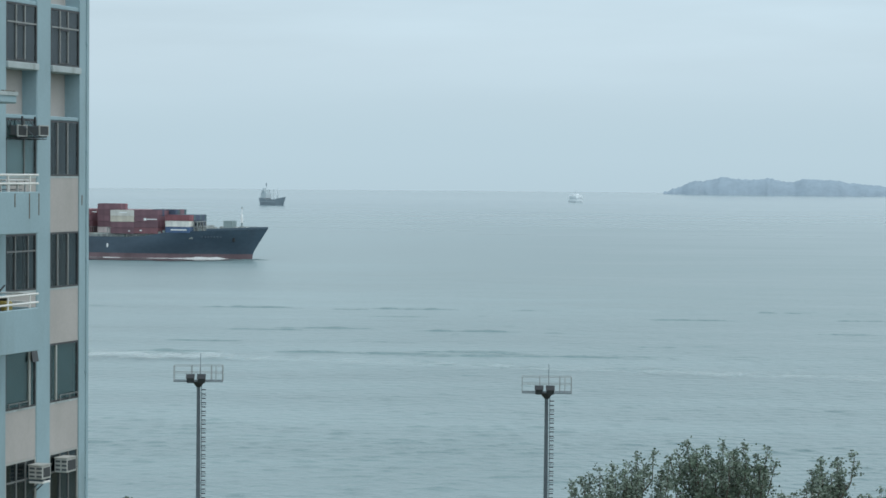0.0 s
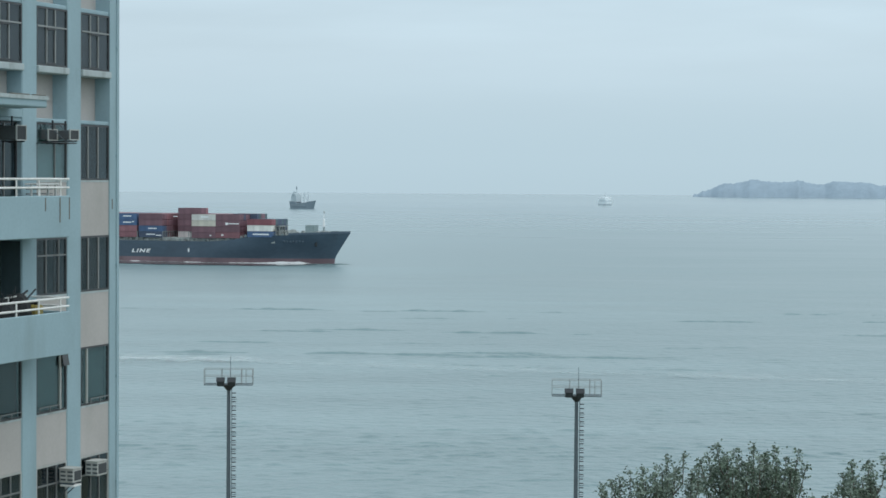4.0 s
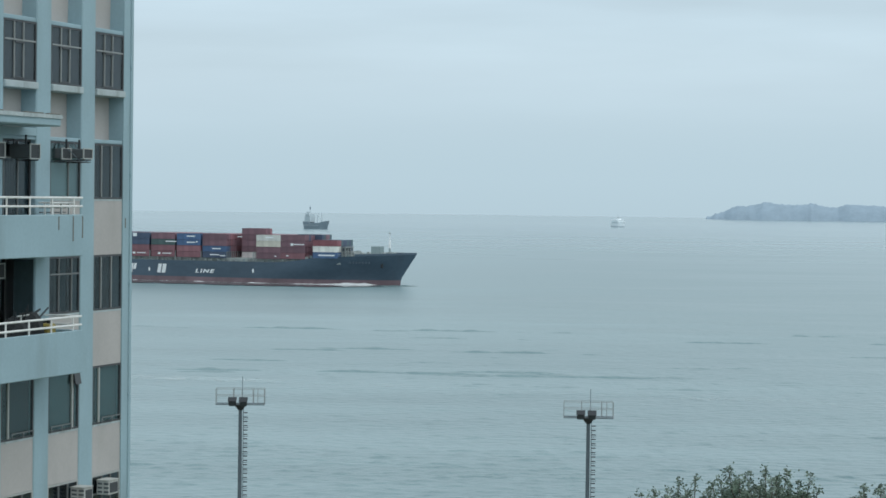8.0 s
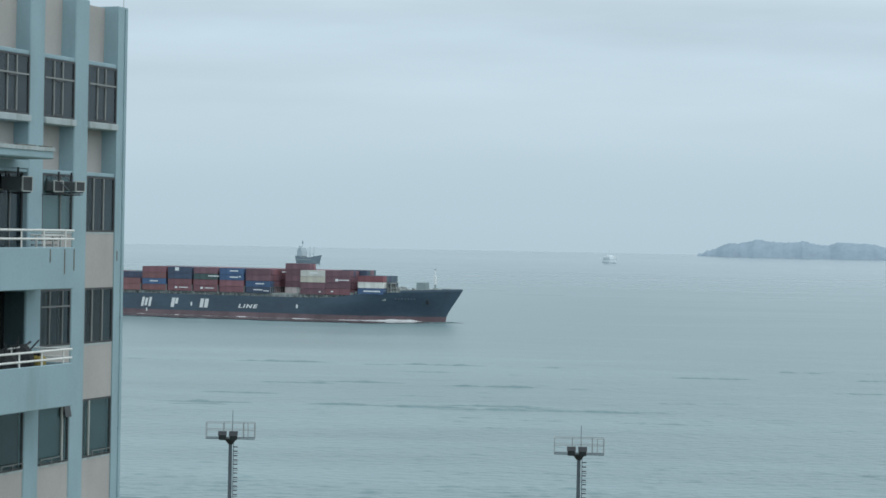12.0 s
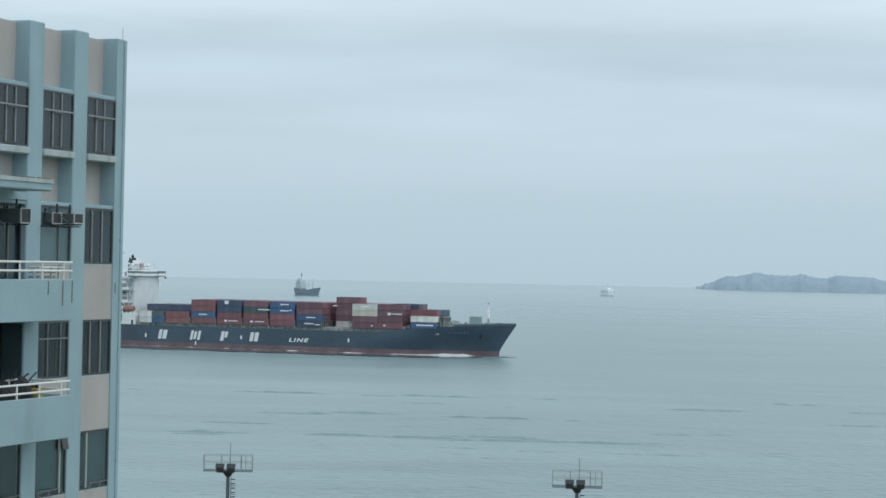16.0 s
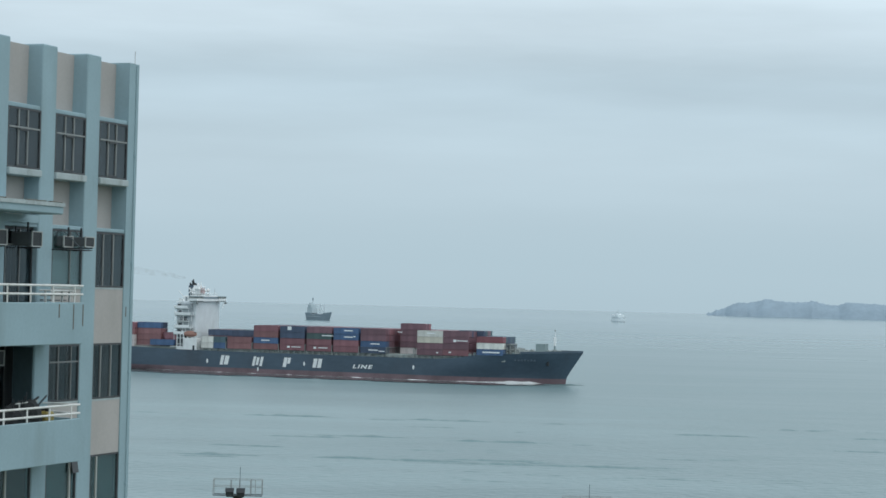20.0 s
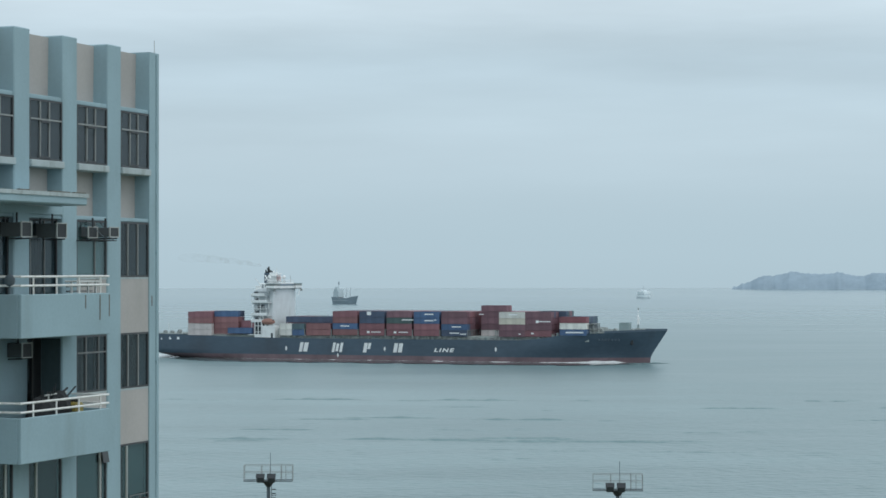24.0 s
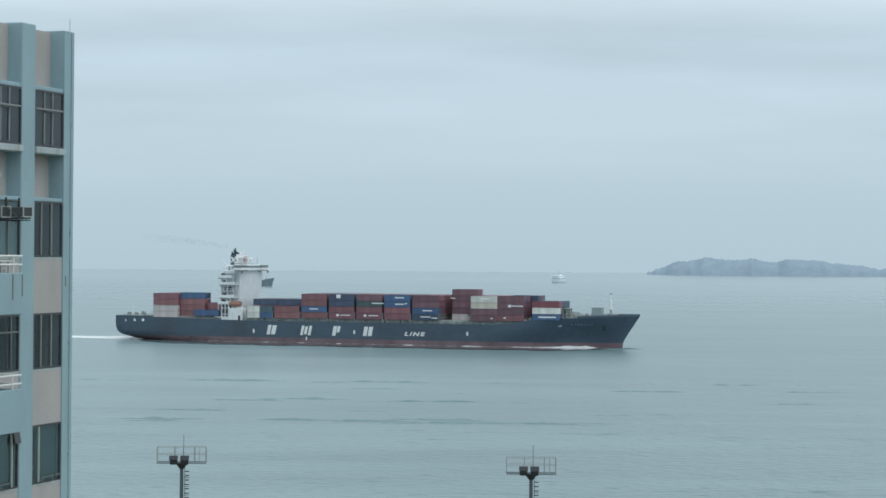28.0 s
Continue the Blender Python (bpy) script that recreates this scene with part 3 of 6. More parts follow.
STACKS = [  # start, row, foot, length, colours from the deck up
    (-219.4, 0, 10.95, 12.19, "blush blush rust brick"),
    (-206.9, 1, 11.35, 12.19, "rust rust rust blue"),
    (-198.9, 0, 11.9, 12.19, "blue"),
    (-192.6, 1, 12.3, 6.06, "brick brick"),
    (-172.4, 0, 11.3, 6.06, "white white"), (-166.2, 0, 11.3, 6.06, "blue teal"),
    (-172.4, 3, 11.6, 12.19, "green maroon navy"),
    (-159.15, 0, 11.4, 12.19, "rust rust"), (-159.15, 1, 11.4, 12.19, "rust rust"), (-159.15, 2, 11.6, 12.19, "green navy navy"),
    (-145.9, 0, 11.6, 12.19, "rust blue rust brick"), (-145.9, 1, 11.6, 12.19, "rust navy rust brick"),
    (-132.65, 0, 11.6, 12.19, "brick brick navy navy"), (-132.65, 1, 11.6, 12.19, "brick brick maroon navy"),
    (-119.4, 0, 11.6, 12.19, "brick brick green maroon"), (-119.4, 1, 11.6, 12.19, "brick brick maroon maroon"),
    (-106.15, 0, 11.6, 12.19, "brick brick blue blue"), (-106.15, 1, 11.6, 12.19, "brick brick maroon navy"),
    (-92.9, 0, 11.6, 12.19, "navy blue maroon maroon"), (-92.9, 1, 11.6, 12.19, "navy navy maroon maroon"),
    (-77.2, 4, 11.6, 12.19, "blush maroon maroon maroon maroon"), (-77.2, 5, 11.6, 12.19, "blush brick maroon maroon maroon"),
    (-65.6, 0, 11.6, 12.19, "maroon maroon cream white"), (-65.6, 1, 11.6, 12.19, "maroon maroon cream white"),
    (-53.4, 0, 11.8, 12.19, "brick maroon maroon maroon"), (-53.4, 1, 11.8, 12.19, "brick maroon maroon maroon"),
    (-37.4, 0, 12.45, 12.19, "blue white red"), (-37.4, 1, 12.45, 12.19, "blue white red"),
]


def marking(x0, x1, z0, z1, lean, bm):
    """A plain slanted block on the starboard side."""
    y = -HALF_BEAM - 0.06
    v = [bm.verts.new((x + (lean if z == z1 else 0), yy, z)) for yy in (y, y + 0.03) for x, z in ((x0, z0), (x1, z0), (x1, z1), (x0, z1))]
    bm.faces.new(v[:4])
    bm.faces.new(v[4:][::-1])
    for k in range(4):
        bm.faces.new((v[k], v[(k + 1) % 4], v[4 + (k + 1) % 4], v[4 + k]))


def make_ship():
    rng = random.Random(5)
    ship = empty("container_ship", Matrix(), "dark navy container ship loaded with mostly red containers, under way", "ship")
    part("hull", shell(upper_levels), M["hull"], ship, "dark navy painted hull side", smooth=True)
    part("boot_topping", shell(lower_levels), M["boot"], ship, "dull red band at the waterline", smooth=True)
    bm = bmesh.new()
    left, right = [], []
    for k in range(61):
        x, y, z = hull_point(k / 60, deck_at(k / 60))
        left.append(bm.verts.new((x, -y, z - 0.25)))
        right.append(bm.verts.new((x, y, z - 0.25)))
    for k in range(60):
        bm.faces.new((left[k], left[k + 1], right[k + 1], right[k]))
    part("deck", bm, M["deck"], ship)
    # gunwale rails along both sides
    for side in (-1, 1):
        bm = bmesh.new()
        pts = [(x, side * (y - 0.25), z) for x, y, z in (hull_point(k / 60, deck_at(k / 60)) for k in range(1, 59))]
        for h in (0.55, 1.1):
            for a, b in zip(pts, pts[1:]):
                rod((a[0], a[1], a[2] + h), (b[0], b[1], b[2] + h), 0.05, bm, 4)
        for a in pts:
            rod((a[0], a[1], a[2] - 0.3), (a[0], a[1], a[2] + 1.1), 0.05, bm, 4)
        part("guard_rail", bm, M["lash"], ship)
    # hatch coamings below the stacks, and lashing bridges between the bays
    for x0, x1, z in ((-221, -186, 11.3), (-173, -146.4, 11.3), (-146.2, -106.6, 11.55), (-106.4, -40.5, 11.55), (-38, -24.5, 12.4)):
        part("hatch_coaming", box(x0, x1, -14.2, 14.2, 9.6, z, bevel=0.1), M["deck"], ship)
    for i in range(12):
        x = -173.2 + 13.25 * i
        bm = bmesh.new()
        for k in range(14):
            y = -16.0 + 2.462 * k
            y = max(-15.8, min(15.8, y))
            box(x - 0.15, x + 0.15, y - 0.12, y + 0.12, 9.9, 14.2, bm)
        for z in (11.4, 14.2):
            box(x - 0.3, x + 0.3, -15.9, 15.9, z, z + 0.18, bm)
        if i < 10:
            part("lashing_bridge", bm, M["lash"], ship)
        else:
            bm.free()
    for k in range(42):  # side stanchions that carry the outer stacks
        x = -172 + 3.1 * k
        part("stanchion", box(x, x + 0.3, -15.9, -15.55, 9.8, 11.55), M["lash"], ship)
    inner_stacks(ship, rng)
    for x, row, z, length, keys in STACKS:
        for t, key in enumerate(keys.split()):
            container(ship, key, x, row, z + t * TIER, length)
    # pale panels on some container sides
    for x, z, w, h in ((-126.9, 13.0, 4.6, 0.4), (-129.0, 12.7, 1.3, 0.9), (-113.6, 13.0, 4.6, 0.4), (-115.9, 12.7, 1.3, 0.9), (-142, 15.6, 4.2, 0.45), (-129.0, 20.9, 2.0, 1.6),
                       (-112, 18.6, 5.6, 0.45), (-101, 18.3, 4.2, 0.5), (-101, 21.2, 4.2, 0.5), (-89, 12.8, 4.6, 0.45), (-88, 15.6, 4.4, 0.45), (-84, 12.4, 2.8, 0.4),
                       (-46.8, 18.3, 5.2, 0.4), (-48.4, 17.9, 1.4, 1.1), (-50.5, 12.9, 1.1, 0.6), (-96.4, 18.6, 1.0, 0.5), (-56.4, 12.6, 0.9, 0.5), (-75.0, 21.4, 2.2, 0.35), (-34.6, 13.5, 8.0, 0.6), (-61, 21.2, 4.0, 0.6)):
        part("side_marking", box(x, x + w, -14.85 - 1.26, -14.85 - 1.235, z, z + h), M["letter"], ship, "pale panel on a container side")
    # hull markings: four large pale shapes, a row of small ones, draught marks
    for x0, bars in ((-162.8, ((0, 1.6, 3.8, 8.2, 0.9), (2.1, 4.2, 3.9, 8.1, 0.9))), (-146.4, ((0, 1.3, 3.8, 8.2, 0.9), (1.8, 3.1, 4.2, 7.8, 0.8), (3.7, 5.0, 3.8, 8.2, 0.9))),
                     (-131.2, ((0.2, 1.9, 3.8, 8.2, 0.8), (2.4, 3.8, 5.4, 8.2, 0.6))), (-116.4, ((0.2, 2.0, 4.0, 8.2, 0.7), (2.5, 4.4, 4.0, 8.2, 0.7)))):
        bm = bmesh.new()
        for xa, xb, za, zb, lean in bars:
            marking(x0 + xa, x0 + xb, za, zb, lean, bm)
        part("hull_marking", bm, M["letter"], ship, "large white marking on the hull")
    word = bpy.data.curves.new("lettering", "FONT")
    word.body, word.size, word.shear, word.space_character, word.extrude, word.offset = "LINE", 2.35, 0.25, 1.3, 0.02, 0.10
    word.materials.append(M["letter"])
    lettering = new("lettering", word)
    lettering.parent = ship
    lettering.matrix_basis = pose(-96.6, -HALF_BEAM - 0.05, 4.5, 90, 0, 0) @ Matrix.Diagonal((1.6, 1, 1, 1))
    lettering["label"] = "white word LINE on the hull"
    for k in range(7):  # a faint row of small marks at the bow
        x = -20.5 + 1.35 * k
        u = (x - straight(STERN_LINE, 10.6)) / (straight(STEM_LINE, 10.6) - straight(STERN_LINE, 10.6))
        y = half_breadth(u, 10.6)
        part("hull_marking", box(x, x + 0.8, -y - 0.3, -y + 0.3, 10.2, 11.1), M["faded"], ship, "faint grey mark at the bow")
    # vents, lockers and bollards along the side deck
    for k in range(64):
        x = -171 + 2.45 * k + rng.uniform(-0.8, 0.8)
        u = (x + 239.4) / 247
        w, h = rng.uniform(0.4, 1.7), rng.uniform(0.6, 1.7)
        y = -half_breadth(u, 10.5) + rng.uniform(0.4, 0.8)
        z = straight(DECK_LINE, x) - 0.26
        part("deck_locker", box(x, x + w, y, y + 0.7, z, z + h, bevel=0.05), M[rng.choice(("lash", "deck", "sea_grey", "lash", "deck"))] if k % 5 else M["sea_grey"], ship)
    for x0, z0, z1, w in ((-169.5, 4.2, 6.4, 0.8), (-120.7, 4.6, 6.6, 0.8), (-67.5, 4.9, 6.9, 0.8), (-143.6, 1.4, 3.3, 0.6)):
        ring = [(x0 + w / 2 + 0.6 * w * math.cos(a * math.pi / 6), (z0 + z1) / 2 + 0.5 * (z1 - z0) * math.sin(a * math.pi / 6)) for a in range(12)]
        bm = slab(ring, 0, 0.04)
        oval = part("hull_marking", bm, M["letter"], ship, "small white oval on the hull")
        oval.matrix_basis = pose(0, -HALF_BEAM - 0.025, 0, 90, 0, 0)
    make_house(ship)
    make_forecastle(ship)
    make_stern(ship)
    make_wash(ship)
    return ship


def railed_deck(ship, x0, x1, y0, y1, z):
    bm = box(x0, x1, y0, y1, z, z + 0.25, bevel=0.05)
    deck = part("deck_overhang", bm, M["shipwhite"], ship)
    bm = bmesh.new()
    ring = [(x0 + 0.1, y0 + 0.1), (x1 - 0.1, y0 + 0.1), (x1 - 0.1, y1 - 0.1), (x0 + 0.1, y1 - 0.1)]
    for a, b in zip(ring, ring[1:] + ring[:1]):
        for h in (0.5, 1.05):
            rod((*a, z + 0.25 + h), (*b, z + 0.25 + h), 0.045, bm, 4)
        d = Vector(b) - Vector(a)
        k = max(1, int(d.length / 1.5))
        for i in range(k):
            p = Vector(a) + d * i / k
            rod((p.x, p.y, z + 0.2), (p.x, p.y, z + 1.3), 0.045, bm, 4)
    part("rail", bm, M["shipwhite"], deck)
    return deck


def make_house(ship):
    """The white accommodation block, bridge and funnel, forward of the aft bays."""
    house = part("deckhouse", box(-186.2, -178.2, -10.6, 16.0, 9.8, 32.8, bevel=0.25), M["housewhite"], ship, "white accommodation block")
    # tower coloured grey to paint the shade in the gaps between decks
    part("stair_tower", box(-187.1, -180.0, -12.5, -10.62, 10.5, 31.6, bevel=0.2), M["towergrey"], ship)
    # open side decks, uneven in length, some with a solid bulwark, some with rails; dark panels and grey beams stand in
    # for under-deck shade
    for z, aft, fore, out, solid in ((14.2, -186.9, -179.4, -13.6, False), (17.2, -188.0, -178.8, -13.9, True), (20.2, -187.8, -179.2, -13.7, True),
                                     (23.2, -186.8, -180.4, -13.2, False), (26.2, -187.9, -178.9, -13.4, True), (29.3, -188.4, -180.6, -12.9, True)):
        deck = railed_deck(ship, aft, fore, out, -10.0, z)
        if solid:
            bm = bmesh.new()
            box(aft + 0.1, fore - 0.9, out - 0.05, out + 0.1, z + 0.25, z + 1.25, bm)
            box(aft - 0.05, aft + 0.1, out, -10.4, z + 0.25, z + 1.25, bm)
            part("bulwark", bm, M["shipwhite"], deck)
        part("deck_beam", box(aft + 0.2, fore - 0.2, out + 0.2, -10.62, z - 0.35, z - 0.004), M["lash"], deck)
        part("doorway", box(aft + 1.6, aft + (3.4 if solid else 5.2), -12.56, -12.46, z + 0.3, z + 2.2), M["glazing"], house)
        for x in (aft + 0.3, (aft + fore) / 2, fore - 0.3):
            part("pillar", rod((x, out + 0.3, z - 2.75), (x, out + 0.3, z), 0.13, None, 6), M["shipwhite"], ship)
    # zigzag stairs on the aft quarter
    for k in range(6):
        z = 11.4 + 3.0 * k
        x0, x1 = (-187.0, -183.4) if k % 2 else (-183.4, -187.0)
        bm = bmesh.new()
        rod((x0, -12.2, z), (x1, -12.2, z + 3.0), 0.2, bm, 4)
        rod((x0, -12.9, z + 0.9), (x1, -12.9, z + 3.9), 0.07, bm, 4)
        part("stair", bm, M["shipwhite"], ship)
    # bridge, glazed across, with closed wings
    bridge = part("bridge", box(-183.2, -176.8, -7.0, 11.0, 32.8, 35.6, bevel=0.2), M["shipwhite"], ship, "white navigation bridge")
    bm = bmesh.new()
    box(-176.84, -176.72, -6.9, 10.9, 34.1, 35.1, bm)
    box(-182.6, -178.8, -7.06, -6.96, 34.1, 35.1, bm)
    part("window_band", bm, M["far_hull"], bridge, "dark band of bridge windows")
    for y0, y1 in ((-14.6, -7.0), (11.0, 18.4)):
        wing = part("bridge_wing", box(-180.2, -175.8, y0, y1, 33.0, 34.1, bevel=0.12), M["shipwhite"], ship)
        part("wing_glazing", box(-180.0, -175.9, y0 + 0.15, y1 - 0.15, 34.1, 35.0), M["lash"], wing, "dark glazed wing of the bridge")
        part("wing_roof", box(-180.3, -175.6, y0 - 0.1, y1, 35.0, 35.3, bevel=0.08), M["sea_grey"], wing)
        # grey slab added below the wing to stand in for its shaded underside
        part("wing_shade", box(-179.8, -176.2, y0 + 0.2, y1, 32.6, 33.0), M["lash"], wing)
        tip = y0 + 0.4 if y0 < 0 else y1 - 0.4
        for dx in (-179.8, -176.4):
            part("wing_post", rod((dx, tip, 32.9), (dx, tip + (2.6 if y0 < 0 else -2.6), 29.6), 0.16, None, 6), M["shipwhite"], wing)
        part("wing_lamp", box(-176.4, -175.5, tip - 0.4, tip + 0.4, 31.6, 32.6, bevel=0.1), M["lash"], wing)
    for x, y, r in ((-182.4, -4.6, 0.7), (-179.6, 5.6, 0.9), (-182.6, 8.6, 0.7)):  # domes and whips on the roof
        bm = bmesh.new()
        bmesh.ops.create_uvsphere(bm, u_segments=10, v_segments=7, radius=r, matrix=pose(x, y, 37.2 + r))
        rod((x, y, 35.6), (x, y, 37.4), 0.25, bm, 6)
        part("aerial_dome", bm, M["shipwhite"], ship, smooth=True)
    for x, y, z in ((-182.8, -6.4, 39.4), (-178.2, -4.0, 38.2), (-178.0, 9.6, 39.0)):
        part("whip_aerial", rod((x, y, 35.6), (x, y, z), 0.09, None, 5), M["lash"], ship)
    bm = bmesh.new()
    for a, b in (((-183.0, -6.8), (-177.0, -6.8)), ((-177.0, -6.8), (-177.0, 10.8))):
        for h in (36.2, 36.8):
            rod((*a, h), (*b, h), 0.07, bm, 4)
        for i in range(7):
            p = Vector(a).lerp(Vector(b), i / 6)
            rod((p.x, p.y, 35.5), (p.x, p.y, 36.8), 0.07, bm, 4)
    part("roof_rail", bm, M["shipwhite"], ship)
    for x0, x1, z in ((-187.6, -184.6, 31.2), (-184.6, -187.6, 34.0)):  # braces and platforms on the aft quarter
        part("brace", rod((x0, -9.6, z), (x1, -9.6, z + 3.6), 0.22, None, 5), M["shipwhite"], ship)
    part("aft_platform", box(-188.4, -184.6, -10.4, -6.0, 32.2, 32.5, bevel=0.05), M["shipwhite"], ship)
    casing = part("engine_casing", box(-188.9, -184.2, -2.4, 4.0, 31.0, 35.3, bevel=0.3), M["shipwhite"], ship, "white casing round the funnel foot")
    part("casing_door", box(-187.6, -186.6, -2.46, -2.38, 32.9, 34.8), M["towergrey"], casing)
    part("casing_vent", box(-186.0, -184.8, -2.46, -2.38, 33.4, 34.6), M["lash"], casing)
    part("aft_locker", box(-187.4, -185.6, -10.0, -7.6, 32.5, 34.2, bevel=0.1), M["shipwhite"], ship)
    part("monkey_island", box(-182.9, -179.0, -6.0, 7.0, 35.9, 36.3, bevel=0.1), M["lash"], ship)
    # funnel with a white emblem and exhaust pipes
    funnel = part("funnel", slab([(-189.2, 4.2), (-185.6, 4.2), (-185.3, 4.8), (-185.3, 7.4), (-185.6, 8.0), (-189.2, 8.0), (-189.5, 7.4), (-189.5, 4.8)], 9.8, 40.2), M["hull"], ship, "dark navy funnel")
    part("funnel_cap", slab([(-189.0, 4.6), (-186.2, 4.6), (-186.2, 7.6), (-189.0, 7.6)], 40.2, 40.9), M["dark_steel"], funnel)
    for i in range(5):
        x, y = -188.6 + 0.5 * i, (5.2, 6.4, 7.2, 5.6, 6.9)[i]
        part("exhaust_pipe", rod((x, y, 40.6), (x - 0.4, y, (41.6, 42.6, 42.0, 43.2, 41.4)[i]), 0.34, None, 8), M["dark_steel"], funnel)
    bm = bmesh.new()
    for a, b in (((-188.9, 39.0), (-186.2, 35.7)), ((-186.4, 39.2), (-188.9, 36.6))):
        rod((a[0], 4.12, a[1]), (b[0], 4.12, b[1]), 0.36, bm, 4)
    part("emblem", bm, M["letter"], funnel, "white emblem on the funnel")
    # radar mast, red and white
    mast = part("radar_mast", slab([(-184.4, -0.6), (-181.4, -0.6), (-181.2, 1.8), (-184.2, 1.8)], 35.2, 40.4), M["shipwhite"], ship, "white radar mast")
    part("mast_platform", box(-184.8, -180.2, -2.2, 3.2, 38.6, 38.85), M["shipwhite"], mast)
    part("radar_scanner", box(-179.9, -179.5, -1.6, 2.6, 39.6, 39.95, bevel=0.08), M["shipwhite"], mast)
    part("red_panel", box(-182.1, -180.4, 0.6, 3.6, 36.4, 39.2, bevel=0.15), M["pinkish"], mast, "faded red housing")
    part("vent_post", rod((-183.6, 2.6, 35.6), (-183.6, 2.6, 41.4), 0.5, None, 8), M["shipwhite"], ship)
    part("mast_pole", rod((-181.2, 0.6, 39.8), (-181.2, 0.6, 42.2), 0.22, None, 6), M["shipwhite"], mast)
    part("yardarm", rod((-181.2, -3.0, 40.6), (-181.2, 4.0, 40.6), 0.1, None, 6), M["shipwhite"], mast)
    # free-fall of decks at the foot: white side house, lifeboat on davits
    side = part("side_house", box(-181.6, -174.9, -16.0, -11.2, 9.9, 15.5, bevel=0.12), M["shipwhite"], ship, "white side house at the rail")
    for x in (-181.4, -179.6, -177.4, -175.4):
        part("roof_post", box(x - 0.2, x + 0.2, -15.9, -15.5, 15.5, 16.2), M["shipwhite"], side)
    # dark sheet behind the ladder frame stands in for its shaded openings
    part("dark_bay", box(-185.2, -182.0, -15.25, -15.1, 11.7, 17.3), M["glazing"], ship)
    part("boarding_platform", box(-188.6, -181.6, -16.0, -13.0, 11.2, 11.55, bevel=0.08), M["shipwhite"], ship)
    part("doorway", box(-176.9, -175.9, -16.07, -15.99, 10.0, 12.2), M["glazing"], side)
    part("side_step", box(-185.4, -181.6, -15.9, -12.4, 9.9, 11.6, bevel=0.1), M["shipwhite"], ship)
    bm = bmesh.new()
    for z in (12.6, 15.4, 17.4):
        box(-185.4, -181.8, -15.6, -15.3, z, z + 0.25, bm)
    for x in (-185.4, -183.7, -182.1):
        box(x, x + 0.3, -15.6, -15.3, 11.4, 17.4, bm)
    part("ladder_frame", bm, M["shipwhite"], ship)
    boat = bmesh.new()
    bmesh.ops.create_uvsphere(boat, u_segments=16, v_segments=10, radius=1.0)
    for v in boat.verts:
        v.co = Vector((-178.9 + 3.5 * v.co.x, -14.6 + 1.5 * v.co.y * (1 if v.co.z < 0.2 else 0.8), 17.4 + (1.6 if v.co.z > 0 else 1.3) * v.co.z))
    lifeboat = part("lifeboat", boat, M["orange"], ship, "enclosed orange lifeboat", smooth=True)
    part("boat_window", box(-176.6, -175.9, -15.2, -14.0, 18.0, 18.5), M["glazing"], lifeboat)
    for x in (-181.4, -175.8):
        part("davit", rod((x, -12.2, 15.0), (x, -15.2, 20.2), 0.22, None, 6), M["shipwhite"], ship)


def make_forecastle(ship):
    part("breakwater", slab([(-25.5, -9), (-24.9, -9), (-19.5, 0), (-24.9, 9), (-25.5, 9), (-20.2, 0)], 12.9, 15.7), M["lash"], ship)
    bm = bmesh.new()
    for y in (-12.5, -9.4, -6.3, -3.2):
        for x in (-24.6, -23.0):
            box(x, x + 0.45, y, y + 0.45, 12.6, 17.3, bm)
    box(-24.8, -22.4, -12.7, -2.6, 17.3, 17.7, bm)
    box(-24.8, -22.4, -12.7, -2.6, 14.9, 15.15, bm)
    part("fore_lashing_frame", bm, M["lash"], ship)
    part("winch_house", slab([(-13.6, -3.2), (-9.4, -2.6), (-9.4, 2.6), (-13.6, 3.2)], 13.2, 18.0), M["sea_grey"], ship, "pale grey windlass cover")
    for x, y in ((-17.0, -6.5), (-17.0, 2.0), (-3.4, -1.2), (-7.6, -3.4), (-20.5, -8.2)):
        part("windlass", rod((x, y, 14.5), (x, y + 2.6, 14.5), 0.8, None, 10), M["lash"], ship)
    mast = part("foremast", rod((-5.6, 0, 17.2), (-5.6, 0, 21.0), 0.62, None, 8, 0.55), M["shipwhite"], ship, "white foremast with a lamp")
    part("mast_stub", rod((-5.6, 0, 13.6), (-5.6, 0, 17.2), 0.42, None, 8), M["sea_grey"], mast)
    part("topmast", rod((-5.6, 0, 21.0), (-5.6, 0, 23.8), 0.2, None, 6, 0.12), M["shipwhite"], mast)
    part("mast_lamp", rod((-5.6, 0, 23.8), (-5.6, 0, 24.5), 0.32, None, 6), M["lash"], mast)
    part("mast_foot", box(-6.4, -4.8, -0.8, 0.8, 13.6, 15.6, bevel=0.1), M["lash"], mast)
    for side in (-1, 1):
        bm = bmesh.new()
        pts = [(x, side * y, z) for x, y, z in (hull_point(0.90 + k / 100, deck_at(0.90 + k / 100)) for k in range(11))]
        rows = [[bm.verts.new(q) for q in (p, (p[0], p[1], p[2] + 0.9), (p[0], p[1] - side * 0.12, p[2] + 0.9), (p[0], p[1] - side * 0.12, p[2]))] for p in pts]
        for a, b in zip(rows, rows[1:]):
            for i in range(3):
                bm.faces.new((a[i], b[i], b[i + 1], a[i + 1]))
        part("bulwark", bm, M["hull"], ship)
    x, y, z = hull_point(0.955, 9.5)
    part("anchor", box(x - 0.6, x + 0.6, -y - 0.5, -y + 0.1, 8.2, 10.4, bevel=0.2), M["dark_steel"], ship)


